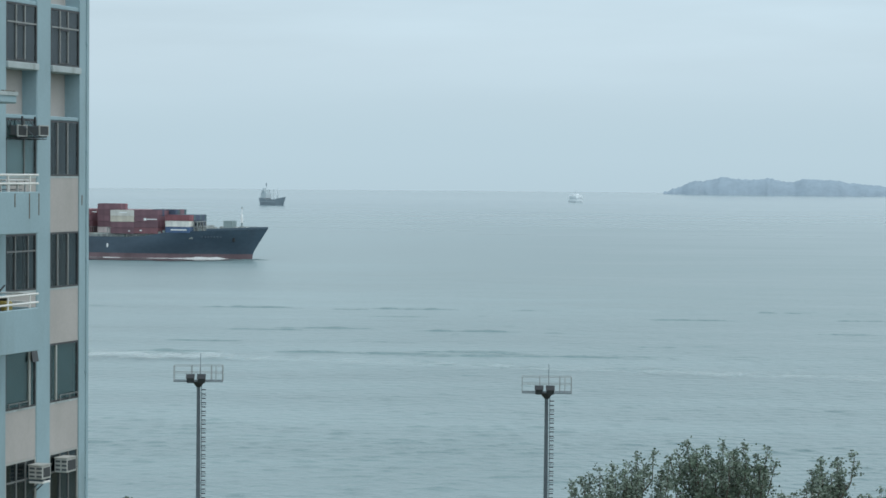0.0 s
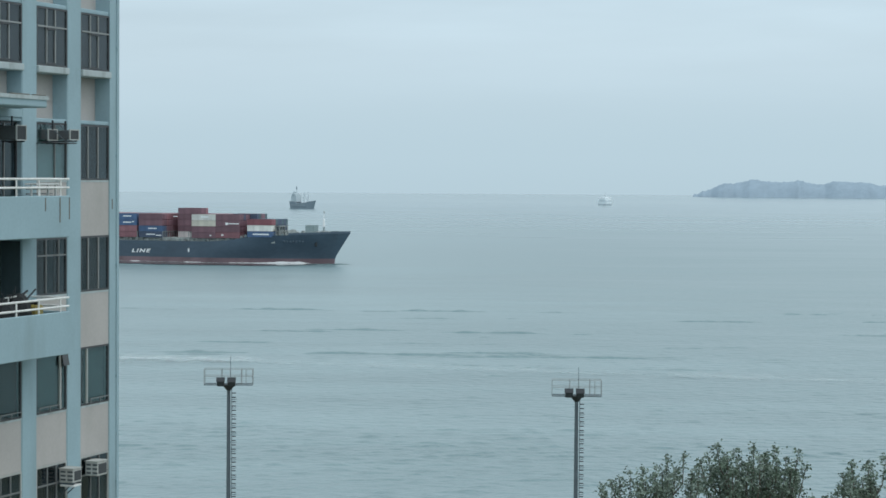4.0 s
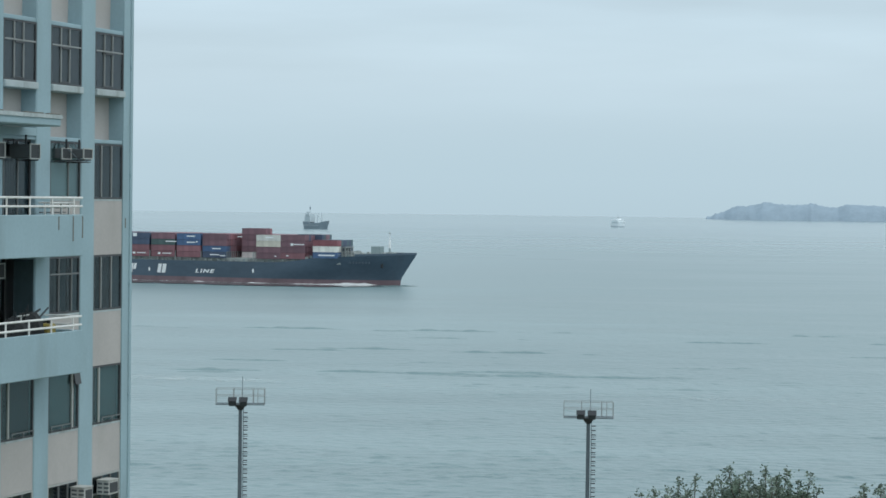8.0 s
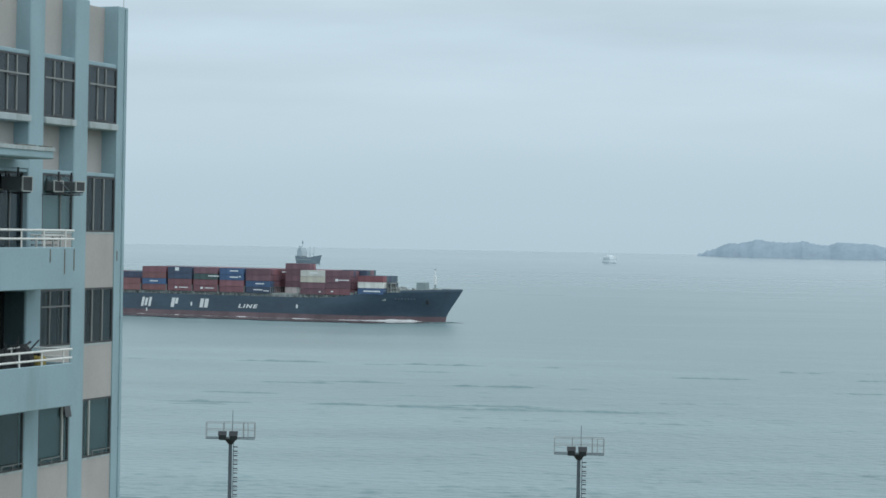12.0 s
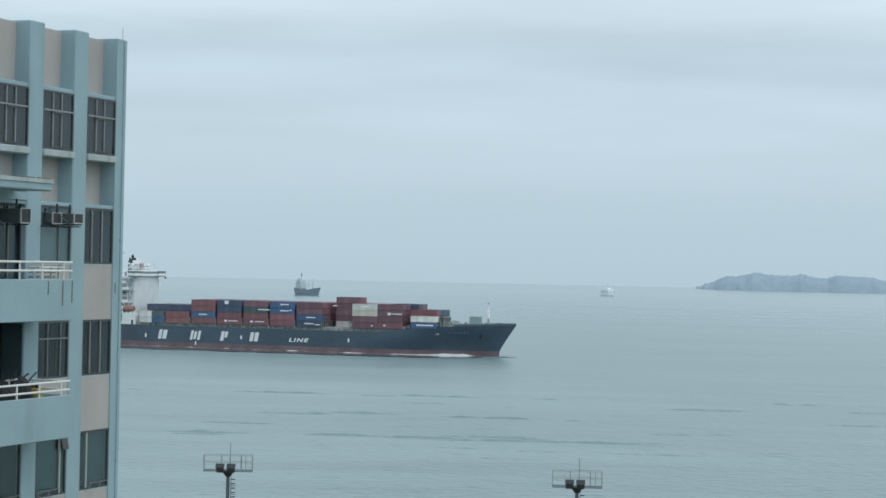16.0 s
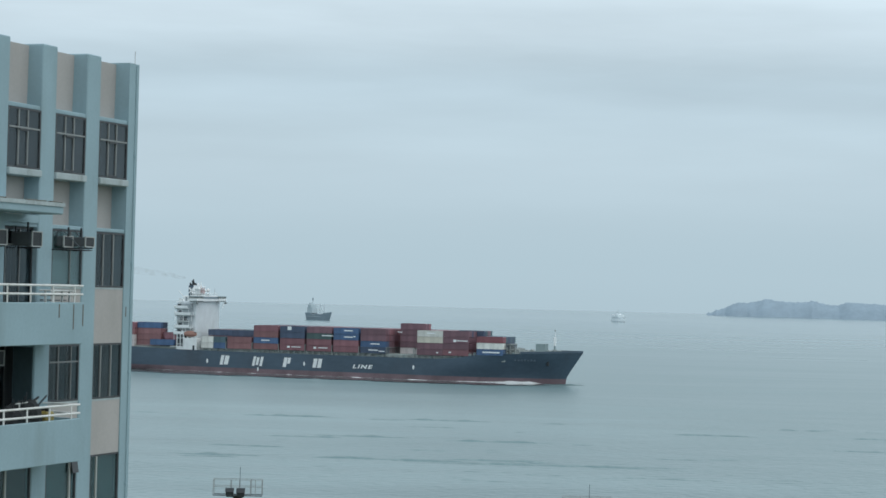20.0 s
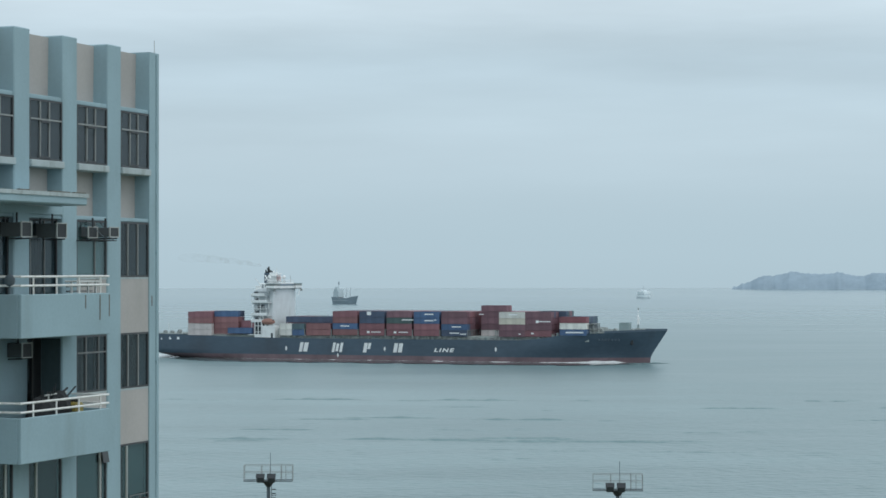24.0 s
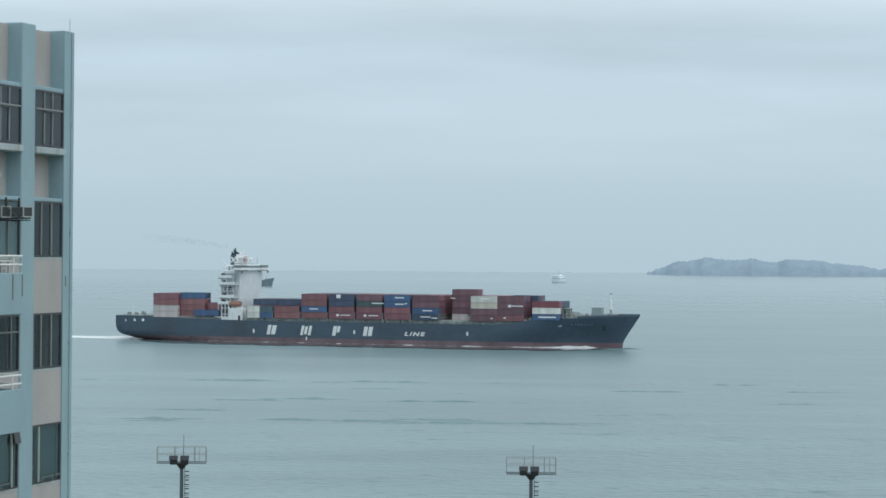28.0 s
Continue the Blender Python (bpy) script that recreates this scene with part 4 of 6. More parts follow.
def make_stern(ship):
    part("mooring_deck", box(-237.6, -222, -11.5, 11.5, 11.2, 11.6, bevel=0.1), M["deck"], ship)
    for x, y in ((-235, -9.5), (-231, -10.5), (-227, -10.8), (-235, 6)):
        part("winch", rod((x, y, 12.2), (x, y + 2.0, 12.2), 0.7, None, 10), M["lash"], ship)
    for x0, x1, z in ((-234.0, -231.8, 8.6), (-229.6, -227.4, 8.8), (-225.4, -224.0, 8.8)):
        u = (x0 + 238.5) / 245
        part("fairlead", box(x0, x1, -half_breadth(u, z) - 0.12, -half_breadth(u, z) + 0.3, z, z + 1.3, bevel=0.1), M["letter"], ship, "pale fairlead opening at the stern")
    part("stern_light_post", rod((-237.4, 0, 11.4), (-237.4, 0, 16.0), 0.15, None, 6), M["shipwhite"], ship)


def make_wash(ship):
    """White water along the side, the bow wave and the wake: flat pieces carried with the ship."""
    def strip(name, pts, material, edge=None):
        bm = bmesh.new()
        lo = [bm.verts.new((x, y0, z if edge is None else edge)) for x, y0, y1, z in pts]
        hi = [bm.verts.new((x, y1, z)) for x, y0, y1, z in pts]
        for k in range(len(pts) - 1):
            bm.faces.new((lo[k], lo[k + 1], hi[k + 1], hi[k]))
        part(name, bm, material, ship)

    def side_y(x, out):
        u = (x + 226) / 226
        return -half_breadth(min(max(u, 0), 1), 0.2) - out

    def crest(name, x0, x1, tall, wide, lean=0.0):
        bm = bmesh.new()
        rows = []
        n = 24
        for k in range(n + 1):
            x = x0 + (x1 - x0) * k / n
            e = 0.38 + 0.62 * math.exp(-((x + 19) / 10) ** 2) if lean else math.sin(math.pi * (k / n)) ** 0.7
            e *= min(1.0, 0.1 + 6 * k / n, 0.05 + 7 * (1 - k / n))
            h = tall * e * (0.85 + 0.3 * noise.noise((x * 0.3, tall, 2)))
            y = side_y(x, 0)
            rows.append([bm.verts.new(p) for p in ((x, y + 0.4, h), (x, y - 0.25 * wide, h), (x, y - wide * (0.6 + 0.4 * e), 0.05))])
        for a, b in zip(rows, rows[1:]):
            for k in range(2):
                bm.faces.new((a[k], b[k], b[k + 1], a[k + 1]))
        part(name, bm, M["foam"], ship, "white foam along the waterline")

    crest("bow_wave", -52, -8, 1.35, 3.5, 1.0)
    for x0, x1, tall in ((-72, -57, 0.55), (-79, -75, 0.4), (-99, -90, 0.55), (-113, -109, 0.35), (-130, -125, 0.45), (-148, -143, 0.45), (-165, -160, 0.55), (-196, -184, 0.3)):
        crest("side_foam", x0, x1, tall, 2.2)
    strip("waterline_film", [(x, side_y(x, -0.5), side_y(x, 3.0 + 1.6 * noise.noise((x * 0.21, 3, 1))), 0.31) for x in range(-222, -8, 3)], M["wash"])
    strip("stern_wake", [(-226, -8, 9, 0.5), (-238, -12, 12, 0.9), (-246, -12, 13, 0.5), (-258, -11, 12, 0.25), (-275, -12, 13, 0.15), (-300, -13, 15, 0.1), (-330, -14, 17, 0.08)], M["foam"], -0.06)
    # smooth water along the side, its colour darkened to paint the hull's reflection
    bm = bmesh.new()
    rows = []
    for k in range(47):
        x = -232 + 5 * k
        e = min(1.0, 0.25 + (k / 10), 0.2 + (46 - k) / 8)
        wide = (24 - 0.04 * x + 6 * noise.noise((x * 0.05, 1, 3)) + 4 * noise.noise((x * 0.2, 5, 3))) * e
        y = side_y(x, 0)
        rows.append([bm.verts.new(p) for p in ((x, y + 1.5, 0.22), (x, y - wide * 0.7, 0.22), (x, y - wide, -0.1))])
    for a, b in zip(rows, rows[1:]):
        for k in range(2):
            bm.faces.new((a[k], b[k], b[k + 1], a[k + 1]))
    part("lee_water", bm, M["lee"], ship, "smooth water along the hull, darkened for its reflection", smooth=True)
    # the strip close under the side mirrors the hull; the reflection's dark is also in its colour
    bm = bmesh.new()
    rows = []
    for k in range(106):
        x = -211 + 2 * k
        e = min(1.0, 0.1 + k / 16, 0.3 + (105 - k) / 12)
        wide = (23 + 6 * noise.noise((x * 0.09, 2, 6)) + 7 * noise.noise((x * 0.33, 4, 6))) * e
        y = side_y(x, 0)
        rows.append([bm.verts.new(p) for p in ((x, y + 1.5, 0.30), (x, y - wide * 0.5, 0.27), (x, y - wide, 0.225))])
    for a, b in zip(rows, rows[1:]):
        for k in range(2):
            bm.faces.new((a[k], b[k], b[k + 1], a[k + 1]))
    part("still_water", bm, M["still"], ship, "mirror-like water under the hull, darkened for its reflection", smooth=True)
    # the dark, smooth bow ripple ahead of the stem
    bm = bmesh.new()
    for k in range(3):
        y0 = -2.0 - 4 * k
        v = [bm.verts.new(p) for p in ((-3 - 5 * k, y0, 0.05), (3 - 4 * k, y0 - 0.6, 0.45), (10 - 3 * k, y0 - 1.5, 0.05), (4 - 4 * k, y0 - 3.0, 0.03))]
        bm.faces.new(v)
    part("bow_ripple", bm, M["sea"], ship)


def make_smoke(ship):
    """Thin brown exhaust that trails aft: soft flattened puffs, wider and fainter with distance."""
    rng = random.Random(2)
    for k in range(6):
        u = k / 5
        bm = bmesh.new()
        bmesh.ops.create_icosphere(bm, subdivisions=3, radius=1.0)
        sx, sz = 4.2 + 4.0 * u, 0.8 + 1.6 * u
        for v in bm.verts:
            b = 1 + 0.3 * noise.noise(v.co * 1.6 + Vector((k * 3.0, 0, 0)))
            v.co = Vector((v.co.x * sx * b, v.co.y * sz * b * 1.4, v.co.z * sz * b))
        puff = part("smoke_puff", bm, M["smoke"][k // 2], ship, "thin brown exhaust smoke", smooth=True)
        puff.matrix_basis = pose(-191.5 - 33 * u - rng.uniform(0, 1), 0.6, 43.9 + 3.6 * u ** 0.6 + rng.uniform(-0.2, 0.2), 0, 7 - 4 * u, 0)
        puff.visible_shadow = False


def smoke_mat(name, density):
    m = bpy.data.materials.new(name)
    m.use_nodes = True
    nt = m.node_tree
    nt.nodes.clear()
    n, link = nt.nodes.new, nt.links.new
    out, mix, clear, dull, tex, tc, cut = n("ShaderNodeOutputMaterial"), n("ShaderNodeMixShader"), n("ShaderNodeBsdfTransparent"), n("ShaderNodeBsdfDiffuse"), n("ShaderNodeTexNoise"), n("ShaderNodeTexCoord"), n("ShaderNodeMapRange")
    dull.inputs[0].default_value = (0.42, 0.42, 0.40, 1)
    tex.inputs["Scale"].default_value = 0.5
    link(tc.outputs["Object"], tex.inputs["Vector"])
    cut.inputs["From Min"].default_value, cut.inputs["From Max"].default_value, cut.inputs["To Max"].default_value = 0.3, 0.7, density
    link(tex.outputs["Fac"], cut.inputs["Value"])
    link(cut.outputs[0], mix.inputs[0])
    link(clear.outputs[0], mix.inputs[1])
    link(dull.outputs[0], mix.inputs[2])
    link(mix.outputs[0], out.inputs[0])
    return m


M["smoke"] = [smoke_mat("exhaust_smoke", 0.09), smoke_mat("thin_exhaust_smoke", 0.06), smoke_mat("fading_exhaust_smoke", 0.035)]
SHIP_HEADING = -18.5
SHIP_END = (105.5, 940.0)
SHIP_SPEED = 6.58


def ship_pose(t):
    a = radians(SHIP_HEADING)
    d = SHIP_SPEED * (t - 28.0)
    return pose(SHIP_END[0] + d * math.cos(a), SHIP_END[1] + d * math.sin(a), 0, 0, 0, SHIP_HEADING)


M["sea_grey"] = mat("pale_grey_deck_paint", (0.25, 0.32, 0.33), 0.7, var=0.15, scale=0.4, bump=0.0)
ship = make_ship()
make_smoke(ship)


# ---- block of flats: local x outward from the facade, y along it away from the eye, z up ----
BLOCK = pose(-8.121, 53.790, 0, 0, 0, -20.3)
SILLS = [44.05, 41.33, 38.57, 35.74, 33.05, 30.29]
HEADS = [45.45, 42.70, 39.94, 37.19, 34.48, 31.72]
PITCH, BAYS, ROOF = 2.09, 6, 47.03


def bay(k):
    return -1.38 - PITCH * k, 0.05 - PITCH * k


def window(block, k, z0, z1, splits, transom=None, casing="alu", backing=None, open_pane=None, plane=-0.02, bar="mullion", thick=0.034, hopper=False):
    """A framed window in bay k: outer frame, mullions, one pane to each light."""
    y0, y1 = bay(k)
    glass = "glass_clear" if backing in ("blind", "tint_panel_pale", "tint_panel_dark") else "glass"
    bm = bmesh.new()
    w = 0.045
    for a, b, c, d in ((y0, y1, z1 - w, z1), (y0, y1, z0, z0 + w), (y0, y0 + w, z0 + w, z1 - w), (y1 - w, y1, z0 + w, z1 - w)):
        box(plane - 0.06, plane, a, b, c, d, bm)
    win = part("window", bm, M[casing], block)
    edges = [y0 + w] + [y0 + (y1 - y0) * s for s in splits] + [y1 - w]
    for e in edges[1:-1]:
        part("mullion", box(plane - 0.03, plane + 0.008, e - thick / 2, e + thick / 2, z0 + w, z1 - w), M[bar], win)
    rows = [(z0 + w, z1 - w)]
    if transom:
        part("transom", box(plane - 0.03, plane + 0.012, y0 + w, y1 - w, transom - 0.018, transom + 0.018), M[bar], win)
        if hopper:  # the middle light opens as a hopper, its lower rail hangs proud
            part("hopper_rail", box(plane - 0.01, plane + 0.035, edges[1], edges[2], transom - 0.075, transom - 0.03), M["bronze"], win)
            part("sash_rail", box(plane - 0.01, plane + 0.02, edges[1], edges[2], z0 + w, z0 + w + 0.04), M["bronze"], win)
        rows = [(z0 + w, transom - 0.025), (transom + 0.025, z1 - w)]
    for i, (a, b) in enumerate(zip(edges, edges[1:])):
        for j, (c, d) in enumerate(rows):
            if open_pane == (i, j):  # an awning pane hung open
                bm = box(0, 0.03, a - 0.01 - b, 0.01, -(d - c) * 0.24, 0)
                ob = part("open_pane", bm, M["bronze"], win, "small pane hung open")
                ob.matrix_basis = pose(plane + 0.01, b, d, 0, -11, 0)
                part("pane", box(plane - 0.03, plane - 0.02, a, b, c, c + (d - c) * 0.74), M[glass], win).visible_shadow = False
                continue
            part("pane", box(plane - 0.03, plane - 0.02, a, b, c, d), M[glass], win).visible_shadow = False
    if backing in ("curtain", "curtain_dark"):  # pleated cloth behind the glass
        bm = bmesh.new()
        n, lo, hi = 44, [], []
        for i in range(n + 1):
            y = y0 + 0.05 + (y1 - y0 - 0.1) * i / n
            x = plane - 0.28 + 0.05 * math.sin(i * 1.3 + k) + 0.02 * math.sin(i * 0.37)
            lo.append(bm.verts.new((x, y, z0 + 0.03)))
            hi.append(bm.verts.new((x, y, z1 - 0.03)))
        for i in range(n):
            if (i // 8 + k) % 3 != 2 if backing == "curtain" else (i // 11 + k) % 4 != 1:
                bm.faces.new((lo[i], lo[i + 1], hi[i + 1], hi[i]))
        part("curtain", bm, M[backing], win)
    elif backing in ("blind", "tint_panel_pale", "tint_panel_dark"):
        # flat coloured panels behind the glass stand in for its reflections
        for a, b in zip(edges, edges[1:]):
            kind = backing if b - a > 0.4 * (y1 - y0) or backing == "tint_panel_pale" else "tint_panel_dark"
            part("blind", box(plane - 0.11, plane - 0.10, a, b, z0 + w, z1 - w), M[kind], win)
    elif backing == "screen":
        part("insect_screen", box(plane - 0.075, plane - 0.065, y0 + w, y1 - w, z0 + w, z1 - w), M["screen"], win)
    return win


def make_block():
    block = empty("apartment_building", BLOCK, "pale teal and beige block of flats with balconies", "building")
    y_far, y_near = 0.60, bay(BAYS - 1)[0] - 0.66
    # pilasters, the far one chamfered at the corner
    for k in range(BAYS + 1):
        if k == 0:
            bm = slab([(-0.6, 0.05), (-0.6, y_far), (-0.03, y_far), (-0.02, 0.40), (0.0, 0.38), (0.0, 0.05)], 10, ROOF)
        else:
            y0 = bay(k)[1] if k < BAYS else bay(k - 1)[0] - 0.66
            bm = box(-0.6, 0.0, y0, bay(k - 1)[0], 10, ROOF if k not in (3, 4) else 37.24, bevel=0.025)
        part("pilaster", bm, M["teal"], block)
        if k in (3, 4):  # the third storey opens as one loggia
            part("pilaster", box(-0.6, 0.0, y0, bay(k - 1)[0], 40.02, ROOF, bevel=0.025), M["teal"], block)
    # closing walls, roof and rooms
    part("end_wall", box(-9.0, -0.6, 0.30, y_far - 0.01, 10, 46.9), M["teal_dark"], block)
    part("end_wall", box(-9.0, -0.6, y_near, y_near + 0.2, 10, 46.9), M["teal_dark"], block)
    part("back_wall", box(-9.2, -9.0, y_near, y_far - 0.01, 10, 46.9), M["teal_dark"], block)
    part("roof", box(-9.0, -0.6, y_near + 0.2, 0.30, 46.3, 46.5), M["sill"], block)
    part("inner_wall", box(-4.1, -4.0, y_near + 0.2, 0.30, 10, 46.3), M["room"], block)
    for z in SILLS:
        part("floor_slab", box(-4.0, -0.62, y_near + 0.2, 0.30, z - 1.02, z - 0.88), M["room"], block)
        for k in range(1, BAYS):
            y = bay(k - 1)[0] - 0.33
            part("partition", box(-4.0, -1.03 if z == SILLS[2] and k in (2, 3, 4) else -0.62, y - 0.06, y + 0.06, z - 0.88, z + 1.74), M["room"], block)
    for k in range(BAYS):
        y0, y1 = bay(k)
        # parapet: recessed panel and a thin coping
        bm = bmesh.new()
        a = [bm.verts.new(p) for p in ((-0.41, y0, 45.56), (-0.41, y1, 45.56), (-0.39, y1, 46.99), (-0.39, y0, 46.99))]
        b = [bm.verts.new((-0.6, v.co.y, v.co.z)) for v in a]
        bm.faces.new(a)
        bm.faces.new(b[::-1])
        for i in range(4):
            bm.faces.new((a[i], a[(i + 1) % 4], b[(i + 1) % 4], b[i]))
        part("parapet_panel", bm, M["beige"], block)
        part("coping", box(-0.62, -0.395, y0, y1, 46.952, 46.985), M["teal"], block)
        part("lintel", box(-0.45, -0.035, y0, y1, 45.452, 45.555, bevel=0.012), M["teal"], block)
        part("sill", box(-0.45, 0.06, y0 - 0.0, y1, 43.885, 44.045, bevel=0.015), M["sill"], block)
        part("recessed_panel", box(-0.6, -0.42, y0, y1, 42.805, 43.88), M["beige"], block)
        part("lintel", box(-0.5, -0.03, y0, y1, 42.705, 42.80, bevel=0.012), M["teal"], block)
        part("room_edge", box(-0.6, -0.44, y0, y1, 43.88, 44.04), M["beige"], block)
        # flush panels between the lower storeys
        for i in range(1, len(SILLS)):
            low = HEADS[i + 1] if i + 1 < len(SILLS) else 10.0
            if k in (2, 3, 4) and i in (1, 2):
                continue
            part("spandrel", box(-0.6, -0.035 if k else -0.03, y0, y1, low + 0.004, SILLS[i] - 0.004), M["beige"] if low > 11 else M["teal"], block)
            part("sill_edge", box(-0.2, -0.022, y0, y1, SILLS[i] - 0.05, SILLS[i] - 0.005), M["sill"], block)
    # top storey: three lights with a transom, dark insect screens
    for k in range(BAYS):
        window(block, k, SILLS[0], HEADS[0], (0.32, 0.60), 44.99, "bronze", "screen", plane=-0.008, bar="bar_mid", hopper=True)
    # second storey
    window(block, 0, SILLS[1], HEADS[1], (0.26, 0.61), None, "bronze", "curtain_dark", bar="bar_mid")
    window(block, 1, SILLS[1], HEADS[1], (0.6,), None, "bronze", "tint_panel_pale")
    # third storey
    window(block, 0, SILLS[2], HEADS[2], (0.27, 0.63), None, "bronze", "curtain", bar="bar_mid")
    window(block, 1, SILLS[2], HEADS[2], (0.31, 0.73), 39.52, "bronze", "curtain", bar="mullion")
    for k in (5,):
        for i in (1, 2):
            window(block, k, SILLS[i], HEADS[i], (0.5,), None, "bronze", "curtain")
    # fourth storey: one narrow light beside a wide one
    for k in range(BAYS):
        left = k % 2 == 0
        window(block, k, SILLS[3], HEADS[3], (0.23,) if left else (0.79,), None, "bronze", "blind" if k < 2 else "tint_panel_dark", open_pane=(1, 0) if k == 1 else None, bar="alu", thick=0.06)
        y0, y1 = bay(k)
        a, b = (y0 + 0.42, y1 - 0.06) if left else (y0 + 0.06, y1 - 0.4)
        bm = bmesh.new()
        box(0.012, 0.036, a, b, SILLS[3] + 0.14, SILLS[3] + 0.165, bm)
        for y in (a, (a + b) / 2, b - 0.04):
            box(0.012, 0.036, y, y + 0.03, SILLS[3] + 0.02, SILLS[3] + 0.14, bm)
        part("window_guard", bm, M["mullion"], block)
    for k in range(BAYS):
        window(block, k, SILLS[4], HEADS[4], (0.36, 0.66), SILLS[4] + 0.95, "alu", "curtain_dark" if k % 2 else None)
        window(block, k, SILLS[5], HEADS[5], (0.5,), None, "bronze", "curtain")
    # balcony bays: tall doors in two storeys
    for k in (2, 3, 4):
        window(block, k, SILLS[1] - 1.24, HEADS[1], (0.17, 0.6), HEADS[1] - 0.42, "bronze", "curtain_dark", plane=-0.14, bar="mullion")
    # the loggia's back wall, with a glazed door at its far end
    part("loggia_wall", box(-1.02, -0.92, bay(4)[0], -4.20, 37.41, 40.3), M["teal_dark"], block)
    door = part("loggia_door", box(-1.0, -0.95, -4.20, -4.12, 37.41, 39.94), M["bronze"], block, "dark framed glazed door with a curtain")
    part("door_frame", box(-1.0, -0.95, -3.90, -3.86, 37.41, 39.94), M["mullion"], door)
    part("pane", box(-0.985, -0.975, -4.12, -3.90, 37.41, 39.94), M["glass"], door).visible_shadow = False
    # thin dark panel added on the pilaster's inner face to paint its shade
    part("folded_shutter", box(-0.56, -0.05, -4.165, -4.135, 37.42, 39.9), M["blind"], block, "dark teal panel added for the reveal's shade")
    part("door_curtain", box(-1.0, -0.96, -3.86, -3.45, 37.41, 39.94), M["curtain"], door)
    for foot, top in ((40.0, 40.97), (37.25, 38.26)):
        balcony(block, -7.5, -3.66, 1.0, foot, top, 0.0 if foot > 38 else 0.07)
    bm = box(0.01, 1.0, -11.5, -4.69, 42.99, 43.25, bevel=0.03)
    canopy = part("canopy", bm, M["teal"], block, "flat concrete canopy over the balcony")
    part("canopy_edge", box(1.0, 1.03, -11.5, -4.69, 43.17, 43.26), M["sill"], canopy)
    for y, l in ((-5.3, 0.5), (-6.3, 0.8), (-7.6, 0.4)):
        part("roof_litter", box(0.93, 1.035, y, y + l, 43.256, 43.285, bevel=0.01), M["stain"], canopy)
    part("wall_band", box(-0.4, 0.004, -11.5, -4.13, 42.80, 42.986), M["teal_dark"], block)
    # stained streaks and small pipes
    part("downpipe", rod((0.012, 0.40, 10), (0.012, 0.40, 46.98), 0.02, None, 8), M["teal_dark"], block)
    for z in SILLS:
        part("pipe_clip", box(-0.01, 0.05, 0.355, 0.445, z + 0.6, z + 0.64), M["teal_dark"], block)
    for y, z0, z1, x in ((-3.72, 40.42, 40.93, 1.004), (-4.15, 40.35, 40.93, 1.004), (-4.8, 40.62, 40.93, 1.004), (0.16, 40.6, 40.85, 0.004)):
        part("drip_stain", box(x - 0.002, x + 0.002, y, y + 0.045, z0, z1), M["stain"], block)
    part("lightning_rod", rod((-0.08, 0.45, 47.0), (-0.08, 0.45, 47.36), 0.009, None, 5), M["alu"], block)
    return block


def balcony(block, y0, y1, depth, foot, top, sunk=0.0):
    b = part("balcony", box(-0.48, depth - 0.1, y0 + 0.1, y1 - 0.1, foot + 0.02, foot + 0.16), M["teal_dark"], block)
    part("parapet", box(depth - 0.1, depth, y0, y1, foot, top, bevel=0.015), M["teal"], b)
    part("parapet", box(0.002, depth - 0.1, y0, y0 + 0.1, foot, top, bevel=0.015), M["teal"], b)
    part("parapet", box(0.002, depth - 0.1, y1 - 0.1, y1, foot, top, bevel=0.015), M["teal"], b)
    x = depth - 0.05
    for z in (top + 0.19 - sunk, top + 0.39 - sunk):
        part("rail", rod((x, y0 + 0.02, z), (x, y1 + 0.02, z), 0.026, None, 8), M["white"], b, "white painted rail")
        part("rail", rod((0.0, y0 + 0.05, z), (x, y0 + 0.05, z), 0.026, None, 8), M["white"], b, "white painted rail")
        part("rail", rod((0.0, y1 - 0.05, z), (x, y1 - 0.05, z), 0.026, None, 8), M["white"], b, "white painted rail")
    for i in range(4):
        y = y1 - 0.36 - 0.97 * i
        part("post", rod((x, y, top - 0.02), (x, y, top + 0.39 - sunk), 0.022, None, 8), M["white"], b)


def ac_unit(y, z, x=0.0, w=0.62, h=0.42, d=0.5, label="aged white window air conditioner under a sill", legs=True):
    """A boxed room cooler that sticks out of the wall on a bracket."""
    ob = empty("air_conditioner", BLOCK @ pose(x, y, z), label, "air conditioner", "window coolers")
    part("casing", box(0.01, d, -w / 2, w / 2, 0, h, bevel=0.02), M["ac"], ob)
    part("top_plate", box(-0.0, d + 0.015, -w / 2 - 0.012, w / 2 + 0.012, h + 0.002, h + 0.02), M["ac"], ob)
    for j in range(2):  # vents on the end that faces the eye
        for i in range(3):
            x0 = 0.05 + j * d * 0.48
            part("vent_slot", box(x0, x0 + d * 0.36, -w / 2 - 0.006, -w / 2 + 0.01, 0.05 + i * h * 0.29, 0.05 + i * h * 0.29 + h * 0.15), M["ac_dark"], ob)
    part("grille", box(d - 0.012, d + 0.006, -w / 2 + 0.05, w / 2 - 0.05, 0.05, h - 0.05), M["grille"], ob)
    if legs:
        part("drip_tray", box(0.02, d, -w / 2 + 0.02, w / 2 - 0.02, -0.10, -0.05, bevel=0.008), M["white"], ob)
        part("drain_pipe", rod((0.03, w * 0.3, -0.1), (0.03, w * 0.3, -1.6), 0.015, None, 6), M["alu"], ob)
        for s in (-1, 1):
            bm = box(0.0, d, s * w * 0.4 - 0.02, s * w * 0.4 + 0.02, -0.045, -0.005)
            rod((0.02, s * w * 0.4, -0.32), (d * 0.85, s * w * 0.4, -0.03), 0.016, bm, 5)
            part("bracket", bm, M["steel"], ob)
    return ob


